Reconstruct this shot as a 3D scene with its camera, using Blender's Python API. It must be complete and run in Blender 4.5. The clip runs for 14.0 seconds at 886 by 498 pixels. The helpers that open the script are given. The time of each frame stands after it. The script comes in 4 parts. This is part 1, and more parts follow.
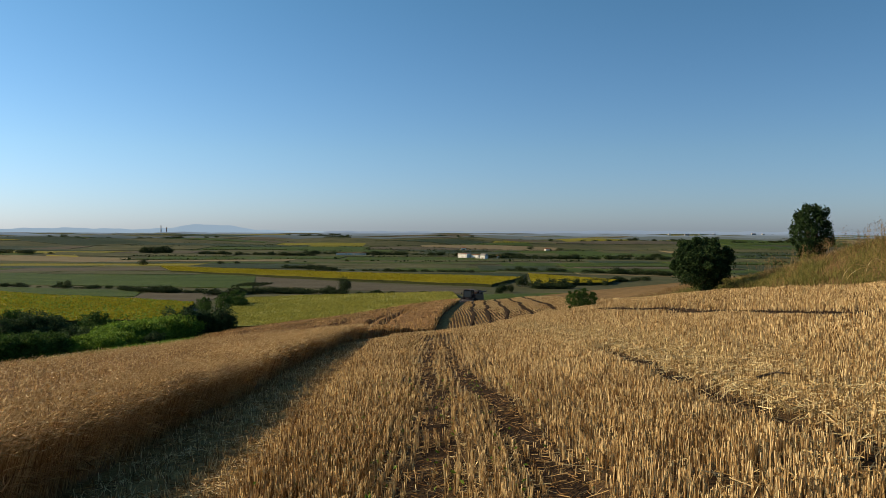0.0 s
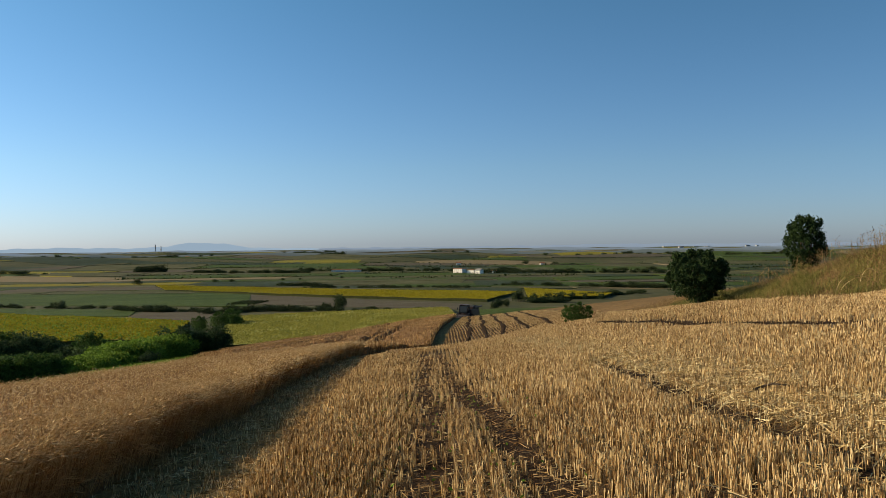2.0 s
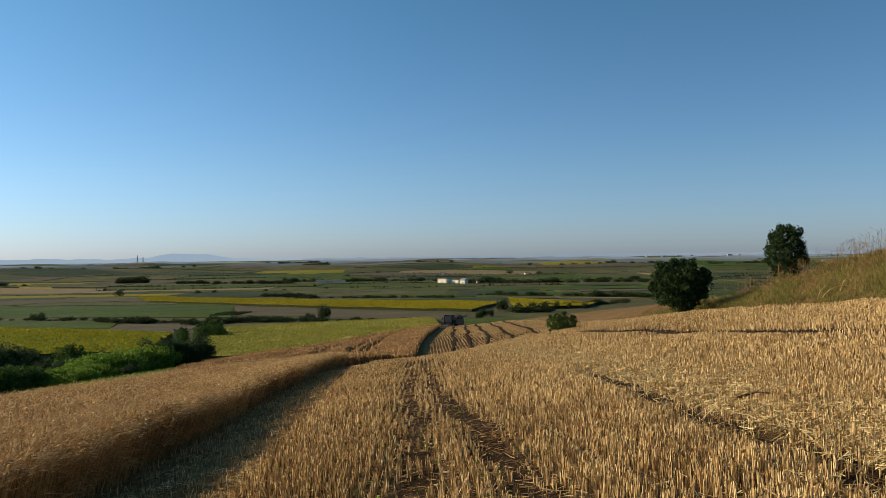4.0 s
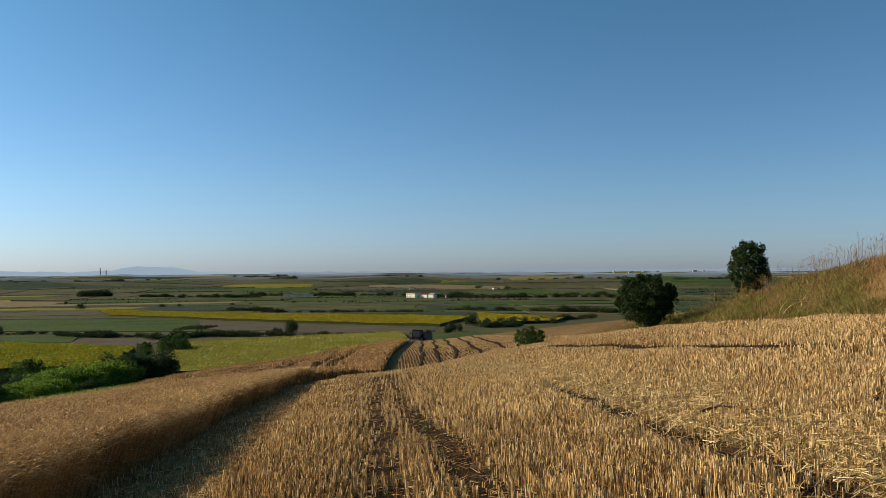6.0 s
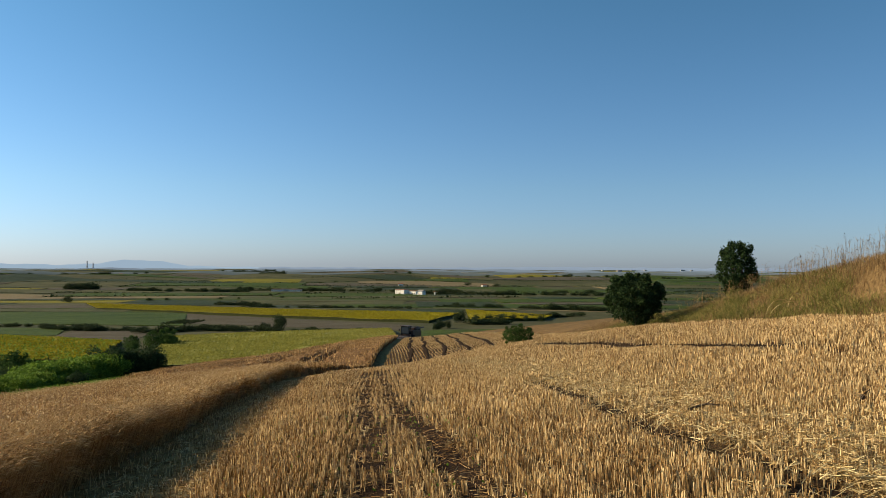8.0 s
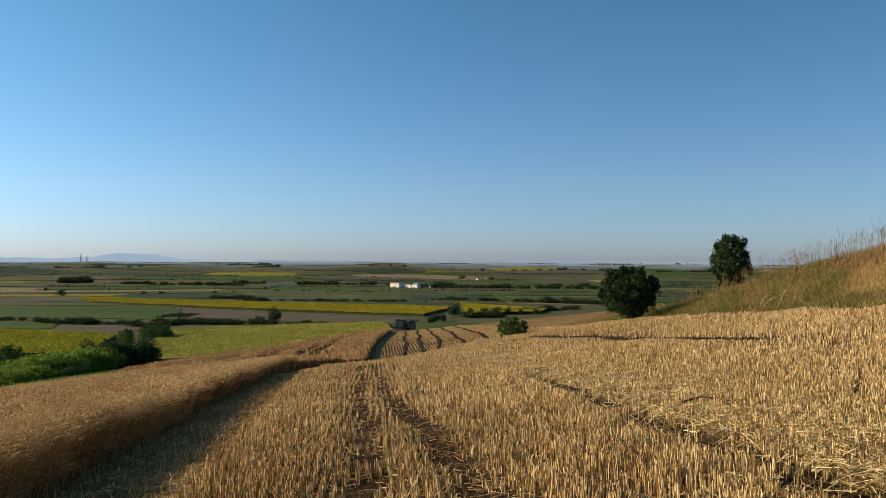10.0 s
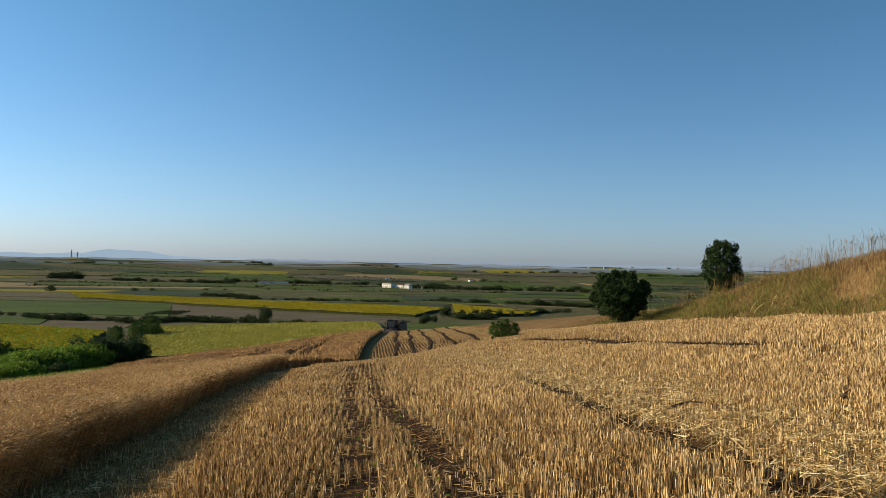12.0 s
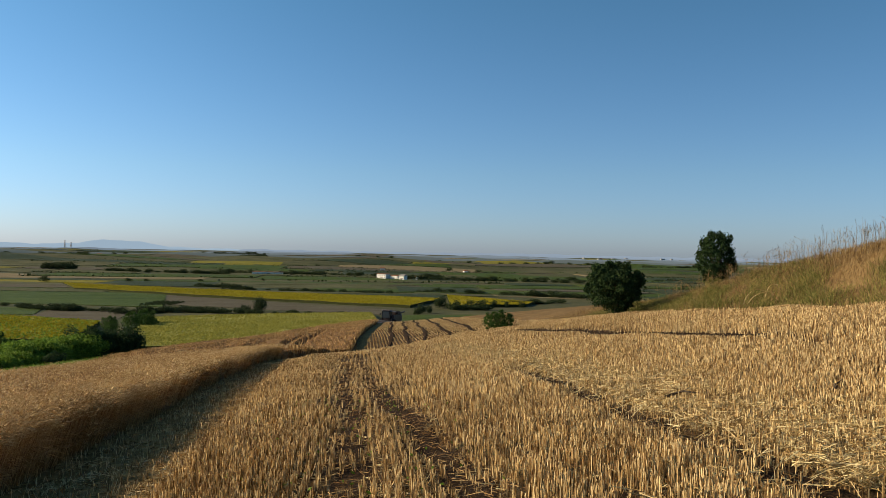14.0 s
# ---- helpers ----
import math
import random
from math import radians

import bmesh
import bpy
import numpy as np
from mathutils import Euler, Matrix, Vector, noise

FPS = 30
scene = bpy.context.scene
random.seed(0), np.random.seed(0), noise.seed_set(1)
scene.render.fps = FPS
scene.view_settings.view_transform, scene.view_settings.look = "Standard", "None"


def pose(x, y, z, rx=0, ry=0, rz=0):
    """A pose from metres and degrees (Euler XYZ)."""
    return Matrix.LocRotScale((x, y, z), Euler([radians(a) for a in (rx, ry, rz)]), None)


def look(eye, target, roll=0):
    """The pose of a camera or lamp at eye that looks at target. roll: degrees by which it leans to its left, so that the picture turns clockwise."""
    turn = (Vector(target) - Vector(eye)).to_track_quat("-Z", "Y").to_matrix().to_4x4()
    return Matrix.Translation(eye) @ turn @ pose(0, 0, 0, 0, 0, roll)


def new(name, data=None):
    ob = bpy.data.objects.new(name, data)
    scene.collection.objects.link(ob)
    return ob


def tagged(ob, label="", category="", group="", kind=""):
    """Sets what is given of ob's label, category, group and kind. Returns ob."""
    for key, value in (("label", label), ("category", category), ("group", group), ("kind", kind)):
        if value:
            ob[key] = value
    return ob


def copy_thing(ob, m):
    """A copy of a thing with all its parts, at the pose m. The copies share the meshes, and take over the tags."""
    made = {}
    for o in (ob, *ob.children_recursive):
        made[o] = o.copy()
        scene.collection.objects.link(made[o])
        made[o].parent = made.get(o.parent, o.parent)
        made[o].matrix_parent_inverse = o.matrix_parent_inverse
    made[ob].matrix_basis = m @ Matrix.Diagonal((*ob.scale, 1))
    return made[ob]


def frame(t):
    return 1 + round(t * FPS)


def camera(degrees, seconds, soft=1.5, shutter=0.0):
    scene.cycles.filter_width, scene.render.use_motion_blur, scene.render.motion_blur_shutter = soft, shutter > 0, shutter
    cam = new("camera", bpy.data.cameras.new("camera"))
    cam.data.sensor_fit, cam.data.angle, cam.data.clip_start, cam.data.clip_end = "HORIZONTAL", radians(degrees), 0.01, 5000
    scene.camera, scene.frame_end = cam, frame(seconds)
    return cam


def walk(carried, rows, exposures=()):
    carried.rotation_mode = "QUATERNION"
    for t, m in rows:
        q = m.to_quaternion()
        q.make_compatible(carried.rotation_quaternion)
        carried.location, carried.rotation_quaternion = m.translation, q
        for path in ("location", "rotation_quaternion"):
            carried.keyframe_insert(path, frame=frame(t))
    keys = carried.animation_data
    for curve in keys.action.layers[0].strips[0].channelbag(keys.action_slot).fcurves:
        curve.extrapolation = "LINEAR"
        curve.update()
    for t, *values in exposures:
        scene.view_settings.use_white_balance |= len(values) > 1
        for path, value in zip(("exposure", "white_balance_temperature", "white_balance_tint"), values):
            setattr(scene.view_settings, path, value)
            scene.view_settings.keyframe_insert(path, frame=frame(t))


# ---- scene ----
cam = camera(61.5, 14.0, soft=0.6)
EYE_Z = 1.65
# seconds, sideways and upward sway of the hand, turn, tilt, lean
PATH = [
    (0, -0.001, -0.000, -0.001, -1.600, -0.198),
    (0.5, 0.007, 0.011, -0.079, -0.965, -0.494),
    (1, 0.009, 0.010, -0.188, -0.624, -0.306),
    (1.5, 0.002, 0.001, -0.294, -0.490, 0.125),
    (2, 0.006, 0.004, -0.388, -0.413, 0.540),
    (2.5, 0.005, -0.000, -0.584, -0.271, 0.584),
    (3, -0.003, 0.001, -0.968, -0.142, 0.717),
    (5.5, 0.009, 0.008, -3.160, 1.257, 0.458),
    (6, 0.021, -0.006, -3.978, 1.446, 0.365),
    (6.5, 0.007, -0.000, -4.364, 1.553, 0.011),
    (7, -0.006, -0.009, -4.465, 1.673, -0.206),
    (7.5, -0.003, -0.016, -4.644, 1.576, -0.111),
    (8, -0.007, -0.020, -4.807, 1.198, -0.279),
    (10.5, 0.000, -0.016, -5.307, 0.687, -0.333),
    (11, -0.006, -0.022, -5.492, 0.790, -0.550),
    (11.5, -0.007, -0.021, -5.653, 0.792, -1.012),
    (12, -0.007, -0.016, -5.788, 0.782, -1.144),
    (12.5, -0.014, -0.018, -5.882, 0.806, -1.341),
    (13, -0.013, -0.023, -5.992, 0.926, -1.434),
    (13.5, 0.003, -0.022, -6.088, 0.695, -1.250),
    (14, -0.007, -0.024, -6.190, 0.082, -1.221),
]
walk(cam, [(t, pose(sx, 0, EYE_Z + sz, 90 + tilt, lean, turn)) for t, sx, sz, turn, tilt, lean in PATH],
     exposures=[(0, 0.58), (7.4, 0.58), (8.0, 0.7), (14, 0.68)])

# ---- light: low evening sun from the left, clear sky ----
SUN_EL, SUN_AZ = radians(23), radians(-76)      # height; turn from straight ahead, negative is left
world = bpy.data.worlds.new("sky")
scene.world = world
world.use_nodes = True
wn = world.node_tree
sky = wn.nodes.new("ShaderNodeTexSky")
sky.sky_type = 'NISHITA'
sky.sun_disc = False
sky.sun_elevation, sky.sun_rotation = SUN_EL, SUN_AZ
sky.altitude, sky.air_density, sky.dust_density, sky.ozone_density = 250, 1.0, 0.45, 2.5
background = wn.nodes["Background"]
tint = wn.nodes.new("ShaderNodeMix")
tint.data_type, tint.blend_type = 'RGBA', 'MULTIPLY'
tint.inputs["Factor"].default_value = 1.0
lift = wn.nodes.new("ShaderNodeValToRGB")          # cooler and clearer with height
shades = lift.color_ramp.elements
shades[0].color, shades[1].color = (0.73, 0.92, 1.46, 1), (0.6, 1.04, 1.12, 1)
shades[1].position = 0.4
middle_shade = shades.new(0.1)
middle_shade.color = (0.77, 1.0, 1.26, 1)
where, axes = wn.nodes.new("ShaderNodeTexCoord"), wn.nodes.new("ShaderNodeSeparateXYZ")
wn.links.new(where.outputs["Generated"], axes.inputs[0])
wn.links.new(axes.outputs["Z"], lift.inputs[0])
wn.links.new(lift.outputs[0], tint.inputs[7])
wn.links.new(sky.outputs[0], tint.inputs[6])
wn.links.new(tint.outputs[2], background.inputs["Color"])
clear = wn.nodes.new("ShaderNodeMapRange")          # deeper away from the sun
clear.inputs["From Min"].default_value, clear.inputs["From Max"].default_value = -0.5, 0.6
clear.inputs["To Min"].default_value, clear.inputs["To Max"].default_value = 0.071, 0.055
wn.links.new(axes.outputs["X"], clear.inputs["Value"])
wn.links.new(clear.outputs[0], background.inputs["Strength"])
sun = new("sun", bpy.data.lights.new("sun", 'SUN'))
sun.data.energy, sun.data.angle, sun.data.color = 5.0, radians(0.5), (1.0, 0.81, 0.55)
sun_from = Vector((math.sin(SUN_AZ) * math.cos(SUN_EL), math.cos(SUN_AZ) * math.cos(SUN_EL), math.sin(SUN_EL)))
sun.matrix_world = look(sun_from * 100, (0, 0, 0))

# ---- the lie of the land: a hill shoulder that falls into a wide valley ----
rng = np.random.default_rng(7)


def smooth(a, b, x):
    t = np.clip((x - a) / (b - a), 0, 1)
    return t * t * (3 - 2 * t)


def ripple(x, y, size, seed=0.0):
    """Soft uneven ground of about +-1."""
    u, v = x / size + seed, y / size - 1.7 * seed
    return (np.sin(2.1 * u + 1.3 * np.sin(1.7 * v + seed)) * np.cos(1.9 * v + 0.8 * np.sin(2.3 * u))
            + 0.5 * np.sin(4.7 * u - 3.1 * v + 2 * seed)) / 1.5


def valley(d):
    return np.interp(np.log(np.maximum(d, 100)), np.log([100, 150, 200, 280, 340, 600, 950, 1900, 3000, 4900]),
                     [-20, -22.5, -24, -26.5, -29, -35, -40, -39, -36, -34]) + EYE_Z


def height(x, y):
    x, y = np.asarray(x, float), np.asarray(y, float)
    yf = np.maximum(y, -60)
    down = 0.105 * np.minimum(yf, 55) + 0.08 * np.maximum(yf - 55, 0)
    fade = 1 / (1 + 0.5 * (np.maximum(yf, 0) / 100) ** 2)
    xc = np.clip(x, -120, 90)
    across = (0.105 * xc + 0.055 * (np.sqrt(xc * xc + 9) - 3)) * fade - 0.0016 * np.minimum(xc, 0) ** 2
    dip = 1.3 * np.exp(-((x + 5) / 11) ** 2 - ((y - 66) / 11) ** 2) + 0.5 * np.exp(-((x + 16) / 14) ** 2 - ((y - 78) / 13) ** 2)
    bank = 2.2 * smooth(16.3, 21.5, x + 0.25 * np.sin(y / 5)) * (1 - 0.8 * smooth(24, 58, y)) * (1 - smooth(60, 100, y))
    dip = dip + 0.5 * smooth(11, 26, -x) * np.exp(-((y - 60) / 24) ** 2)
    swell = 0.33 * np.exp(-((x - 14) / 4.5) ** 2 - ((y - 45) / 13) ** 2)
    shoulder = (0.5 * smooth(5, 34, x) - 1.7 * smooth(-3, 22, -x)) * smooth(65, 115, y)
    hill = -down + across + shoulder - dip + swell + bank + 0.05 * ripple(x, y, 4.0, 0.3)
    dist = np.sqrt(x * x + y * y)
    low = valley(dist) + 11 * smooth(900, 2000, dist) * (1 - 0.6 * smooth(3300, 4700, dist)) * ripple(x, y * 1.6, 430, 1.1) + 0.25 * ripple(x, y, 60, 2.2) * smooth(200, 400, dist)
    brow = 140 + 0.55 * np.minimum(x, 0) - 0.15 * np.maximum(x, 0)
    away = smooth(0, 55, np.maximum(y - brow, (dist - 190) * 0.5))
    return hill * (1 - away) + low * away


def wheat_edge(y):
    return np.interp(y, [0, 12, 26, 42, 52, 62, 135, 145], [-3.5, -4.15, -4.95, -5.3, -4.0, -1.2, 3.0, 3.2])


def stubble_edge(y):
    return np.interp(y, [0, 40, 48, 60, 135, 145], [-1.5, -3.8, -3.0, -0.1, 4.3, 4.6])

# ---- materials ----
def mat(name, colors, size=1.0, rough=0.85, bump=0.3, spread=0.0, glow_through=0.0, fine=12.0, metal=0.0, per_piece=False, stretch=(1, 1, 1), spec=0.04):
    """Two scales of noise run over a ramp of colours; spread varies the value from piece to piece; glow_through lets light pass a leaf."""
    m = bpy.data.materials.new(name)
    m.use_nodes = True
    n, l = m.node_tree.nodes, m.node_tree.links
    p = n["Principled BSDF"]
    p.inputs["Roughness"].default_value, p.inputs["Metallic"].default_value = rough, metal
    p.inputs["Specular IOR Level"].default_value = spec
    co = n.new("ShaderNodeTexCoord")
    mp = n.new("ShaderNodeMapping")
    mp.inputs["Scale"].default_value = stretch
    geo = n.new("ShaderNodeNewGeometry")
    l.new(geo.outputs["Position"], mp.inputs["Vector"])
    big, small = n.new("ShaderNodeTexNoise"), n.new("ShaderNodeTexNoise")
    big.inputs["Scale"].default_value, small.inputs["Scale"].default_value = 1 / size, fine / size
    big.inputs["Detail"].default_value, small.inputs["Detail"].default_value = 3, 4
    l.new(mp.outputs[0], big.inputs["Vector"]), l.new(mp.outputs[0], small.inputs["Vector"])
    mix = n.new("ShaderNodeMath")
    mix.operation = 'MULTIPLY_ADD'
    l.new(small.outputs["Fac"], mix.inputs[0])
    mix.inputs[1].default_value = 0.5
    half = n.new("ShaderNodeMath")
    half.operation = 'MULTIPLY'
    l.new(big.outputs["Fac"], half.inputs[0])
    half.inputs[1].default_value = 0.5
    l.new(half.outputs[0], mix.inputs[2])
    value = mix.outputs[0]
    if spread:
        if per_piece:
            r = n.new("ShaderNodeObjectInfo").outputs["Random"]
        else:
            r = geo.outputs["Random Per Island"]
        add = n.new("ShaderNodeMath")
        add.operation = 'MULTIPLY_ADD'
        l.new(r, add.inputs[0])
        add.inputs[1].default_value = spread
        shift = n.new("ShaderNodeMath")
        shift.operation = 'SUBTRACT'
        l.new(value, shift.inputs[0])
        shift.inputs[1].default_value = spread / 2
        l.new(shift.outputs[0], add.inputs[2])
        value = add.outputs[0]
    ramp = n.new("ShaderNodeValToRGB")
    e = ramp.color_ramp.elements
    k = len(colors)
    while len(e) < k:
        e.new(0.5)
    for i, c in enumerate(colors):
        e[i].position, e[i].color = 0.28 + 0.44 * i / max(k - 1, 1), (*c, 1)
    l.new(value, ramp.inputs[0])
    l.new(ramp.outputs[0], p.inputs["Base Color"])
    if bump:
        b = n.new("ShaderNodeBump")
        b.inputs["Strength"].default_value, b.inputs["Distance"].default_value = bump, size / fine
        l.new(small.outputs["Fac"], b.inputs["Height"])
        l.new(b.outputs[0], p.inputs["Normal"])
    if glow_through:
        t = n.new("ShaderNodeBsdfTranslucent")
        l.new(ramp.outputs[0], t.inputs["Color"])
        ms = n.new("ShaderNodeMixShader")
        ms.inputs[0].default_value = glow_through
        l.new(p.outputs[0], ms.inputs[1]), l.new(t.outputs[0], ms.inputs[2])
        l.new(ms.outputs[0], n["Material Output"].inputs["Surface"])
    return m


M_SOIL = mat("stubble_soil", [(0.0238, 0.014, 0.0076), (0.0594, 0.0367, 0.0184), (0.1512, 0.0972, 0.0454)], 0.6, bump=0.8)
M_MEADOW = mat("valley_grass", [(0.0338, 0.0446, 0.0169), (0.0675, 0.0675, 0.0311), (0.1113, 0.0978, 0.0506)], 60, bump=0.2)
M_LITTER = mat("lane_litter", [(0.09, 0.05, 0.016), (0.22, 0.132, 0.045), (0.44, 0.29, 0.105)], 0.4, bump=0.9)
M_STRAW = mat("straw", [(0.1598, 0.0881, 0.0316), (0.489, 0.3193, 0.1303), (0.7898, 0.6065, 0.3163)], 0.7, 0.55, 0, spread=0.6, glow_through=0.16, spec=0.15)
M_LOOSE = mat("loose_straw", [(0.2135, 0.1278, 0.0431), (0.4187, 0.2936, 0.1166), (0.6568, 0.5353, 0.2762)], 0.5, 0.5, 0, spread=0.6, glow_through=0.04, spec=0.2)
M_WHEAT = mat("ripe_wheat", [(0.1827, 0.097, 0.0351), (0.3553, 0.21, 0.081), (0.5584, 0.37, 0.1609)], 2.5, 0.6, 0, spread=0.6, glow_through=0.1)
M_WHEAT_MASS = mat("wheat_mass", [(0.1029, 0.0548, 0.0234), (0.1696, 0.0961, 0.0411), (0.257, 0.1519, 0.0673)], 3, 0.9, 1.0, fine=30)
M_DRY = mat("dry_grass", [(0.1, 0.06, 0.025), (0.21, 0.13, 0.056), (0.38, 0.27, 0.125)], 2, 0.7, 0, spread=0.5, glow_through=0.25)
M_WEED = mat("green_weeds", [(0.0728, 0.0806, 0.0198), (0.1602, 0.156, 0.042), (0.2912, 0.247, 0.0803)], 2, 0.6, 0, spread=0.5, glow_through=0.3)
M_BANK = mat("bank_turf", [(0.08, 0.052, 0.022), (0.15, 0.095, 0.04), (0.23, 0.15, 0.065)], 2, bump=0.8)
M_BARK = mat("bark", [(0.06, 0.045, 0.03), (0.12, 0.09, 0.06)], 0.3, 0.9, 0.8)
M_LEAF = mat("dark_leaves", [(0.0153, 0.0298, 0.0102), (0.0298, 0.051, 0.017), (0.051, 0.085, 0.0298)], 1.5, 0.5, 0, spread=0.6, glow_through=0.2)
# darker copy of the leaves, with the ravine's shade put into its colour
M_LEAF_SHADE = mat("ravine_leaves_shade", [(0.02, 0.038, 0.016), (0.042, 0.07, 0.026), (0.075, 0.115, 0.04)], 2, 0.55, 0, spread=0.6, glow_through=0.2)
M_LEAF_GREEN = mat("fresh_leaves", [(0.075, 0.13, 0.015), (0.14, 0.225, 0.028), (0.22, 0.32, 0.05)], 3, 0.55, 0, spread=0.6, glow_through=0.3)
M_LEAF_FAR = mat("hedge_leaves", [(0.022, 0.035, 0.014), (0.04, 0.058, 0.022), (0.07, 0.09, 0.035)], 8, 0.6, 0, spread=0.6, glow_through=0.15)
M_SUNFLOWER = mat("sunflower_heads", [(0.0842, 0.0907, 0.013), (0.2462, 0.2009, 0.0117), (0.3499, 0.2786, 0.0162)], 9, 0.7, 0.6, fine=10, spread=0.0)
M_SUN_BACK = mat("sunflower_backs", [(0.17, 0.18, 0.04), (0.24, 0.23, 0.05), (0.31, 0.28, 0.065)], 14, 0.7, 0.6, fine=12, stretch=(1, 2.5, 1))
M_MAIZE = mat("green_crop", [(0.0229, 0.0398, 0.0061), (0.0474, 0.0704, 0.0107), (0.0803, 0.1033, 0.0206)], 40, 0.7, 0.5, stretch=(1, 2, 1))
M_MEADOW_STRIP = mat("meadow_strip", [(0.036, 0.0475, 0.013), (0.0612, 0.0706, 0.0216), (0.0936, 0.0936, 0.036)], 40, 0.8, 0.4, stretch=(1, 3, 1))
M_SUN_FAR = mat("far_sunflowers", [(0.081, 0.0878, 0.0169), (0.1688, 0.1485, 0.0203), (0.2565, 0.216, 0.027)], 60, 0.8, 0.4, stretch=(1, 3, 1))
# stems under the flower heads, their shade put into the dark green
M_STEMS_SHADE = mat("crop_stems_shade", [(0.02, 0.024, 0.009), (0.035, 0.04, 0.014), (0.055, 0.055, 0.02)], 3, 0.9, 0.8)
# dark green, greyed in colour for the haze over the far parcels
M_DARKGREEN = mat("dark_green_crop_haze", [(0.0211, 0.0295, 0.0126), (0.0351, 0.0463, 0.0203), (0.0527, 0.0667, 0.0309)], 20, 0.7, 0.5)
M_FALLOW = mat("fallow_soil", [(0.059, 0.0498, 0.0332), (0.0875, 0.0759, 0.0513), (0.1202, 0.1091, 0.0759)], 25, 0.9, 0.4, stretch=(1, 3, 1))
M_STUBBLE_FAR = mat("pale_stubble", [(0.1296, 0.1004, 0.0551), (0.1814, 0.1426, 0.0778), (0.2333, 0.1944, 0.1102)], 25, 0.9, 0.4, stretch=(1, 3, 1))
# olive with some blue mixed in for the far plain's haze
M_OLIVE = mat("olive_pasture_haze", [(0.0376, 0.0428, 0.0175), (0.0725, 0.0745, 0.0344), (0.1264, 0.1134, 0.0583)], 45, 0.9, 0.4)
M_RUT = mat("wheel_rut_soil", [(0.0124, 0.0073, 0.004), (0.0281, 0.0169, 0.009), (0.0619, 0.0382, 0.0197)], 0.5, 0.95, 1.0)
M_WHITEWASH = mat("whitewashed_wall", [(0.62, 0.58, 0.5), (0.74, 0.7, 0.62), (0.8, 0.77, 0.7)], 4, 0.8, 0.1)
M_ROOF = mat("clay_tile_roof", [(0.2, 0.09, 0.05), (0.3, 0.14, 0.08)], 2, 0.85, 0.3)
M_DARK = mat("dark_opening", [(0.02, 0.02, 0.022), (0.035, 0.035, 0.04)], 1, 0.4, 0)
M_CONCRETE = mat("concrete", [(0.3, 0.29, 0.28), (0.4, 0.39, 0.37)], 8, 0.85, 0.1)
M_RAVINE = mat("ravine_grass", [(0.025, 0.042, 0.012), (0.05, 0.078, 0.02), (0.085, 0.115, 0.035)], 6, 0.9, 0.8)
M_BLOOM = mat("sunflower_bloom", [(0.19, 0.165, 0.015), (0.27, 0.226, 0.014), (0.34, 0.285, 0.02)], 12, 0.7, 0, spread=0.6, glow_through=0.2)
M_BLOOM_BACK = mat("sunflower_back", [(0.19, 0.195, 0.04), (0.27, 0.255, 0.05), (0.34, 0.305, 0.065)], 14, 0.7, 0, spread=0.5, glow_through=0.25)
M_MACHINE = mat("machine_paint", [(0.03, 0.019, 0.015), (0.06, 0.034, 0.025)], 1.5, 0.45, 0.1, spec=0.4)
M_GLASS = mat("cab_glass", [(0.01, 0.013, 0.016), (0.016, 0.02, 0.024)], 2, 0.08, 0, spec=0.5)
M_CAB_ROOF = mat("pale_paint", [(0.2, 0.18, 0.15), (0.3, 0.27, 0.23)], 1, 0.5, 0.05, spec=0.4)
M_STEEL = mat("worn_steel", [(0.16, 0.15, 0.14), (0.3, 0.28, 0.26)], 0.6, 0.45, 0.1, metal=0.8, spec=0.5)
M_RUBBER = mat("tyre_rubber", [(0.015, 0.015, 0.015), (0.03, 0.028, 0.026)], 0.5, 0.8, 0.3)
def haze_backdrop(name, colour, glow):
    """A plain distant backdrop; the haze before it is put into its glowing colour."""
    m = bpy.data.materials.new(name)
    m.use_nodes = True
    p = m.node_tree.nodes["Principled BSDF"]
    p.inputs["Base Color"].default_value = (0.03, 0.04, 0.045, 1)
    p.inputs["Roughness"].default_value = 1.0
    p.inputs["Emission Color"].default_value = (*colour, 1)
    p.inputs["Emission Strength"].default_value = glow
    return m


# haze is put into colour and glow; the second copy is dimmer off-sun
M_HILLS = haze_backdrop("haze_glow_hills", (0.33, 0.43, 0.53), 0.6)
M_HILLS_OFF_SUN = haze_backdrop("haze_glow_hills_off_sun", (0.23, 0.29, 0.37), 0.62)
# added ridges: haze over the far plain put into a glowing colour
M_HAZE_PALE = haze_backdrop("haze_stand_in_pale", (0.12, 0.15, 0.18), 0.8)
M_HAZE_MID = haze_backdrop("haze_stand_in_mid", (0.085, 0.105, 0.115), 0.72)
M_HAZE_NEAR = haze_backdrop("haze_stand_in_near", (0.055, 0.068, 0.062), 0.65)
M_EAR = mat("wheat_ears", [(0.247, 0.1472, 0.057), (0.475, 0.3135, 0.133), (0.722, 0.5415, 0.285)], 1.2, 0.55, 0, spread=0.5, glow_through=0.2)
M_LEAF_MID = mat("mid_green_leaves", [(0.028, 0.055, 0.012), (0.05, 0.095, 0.02), (0.085, 0.145, 0.032)], 2, 0.55, 0, spread=0.6, glow_through=0.25)


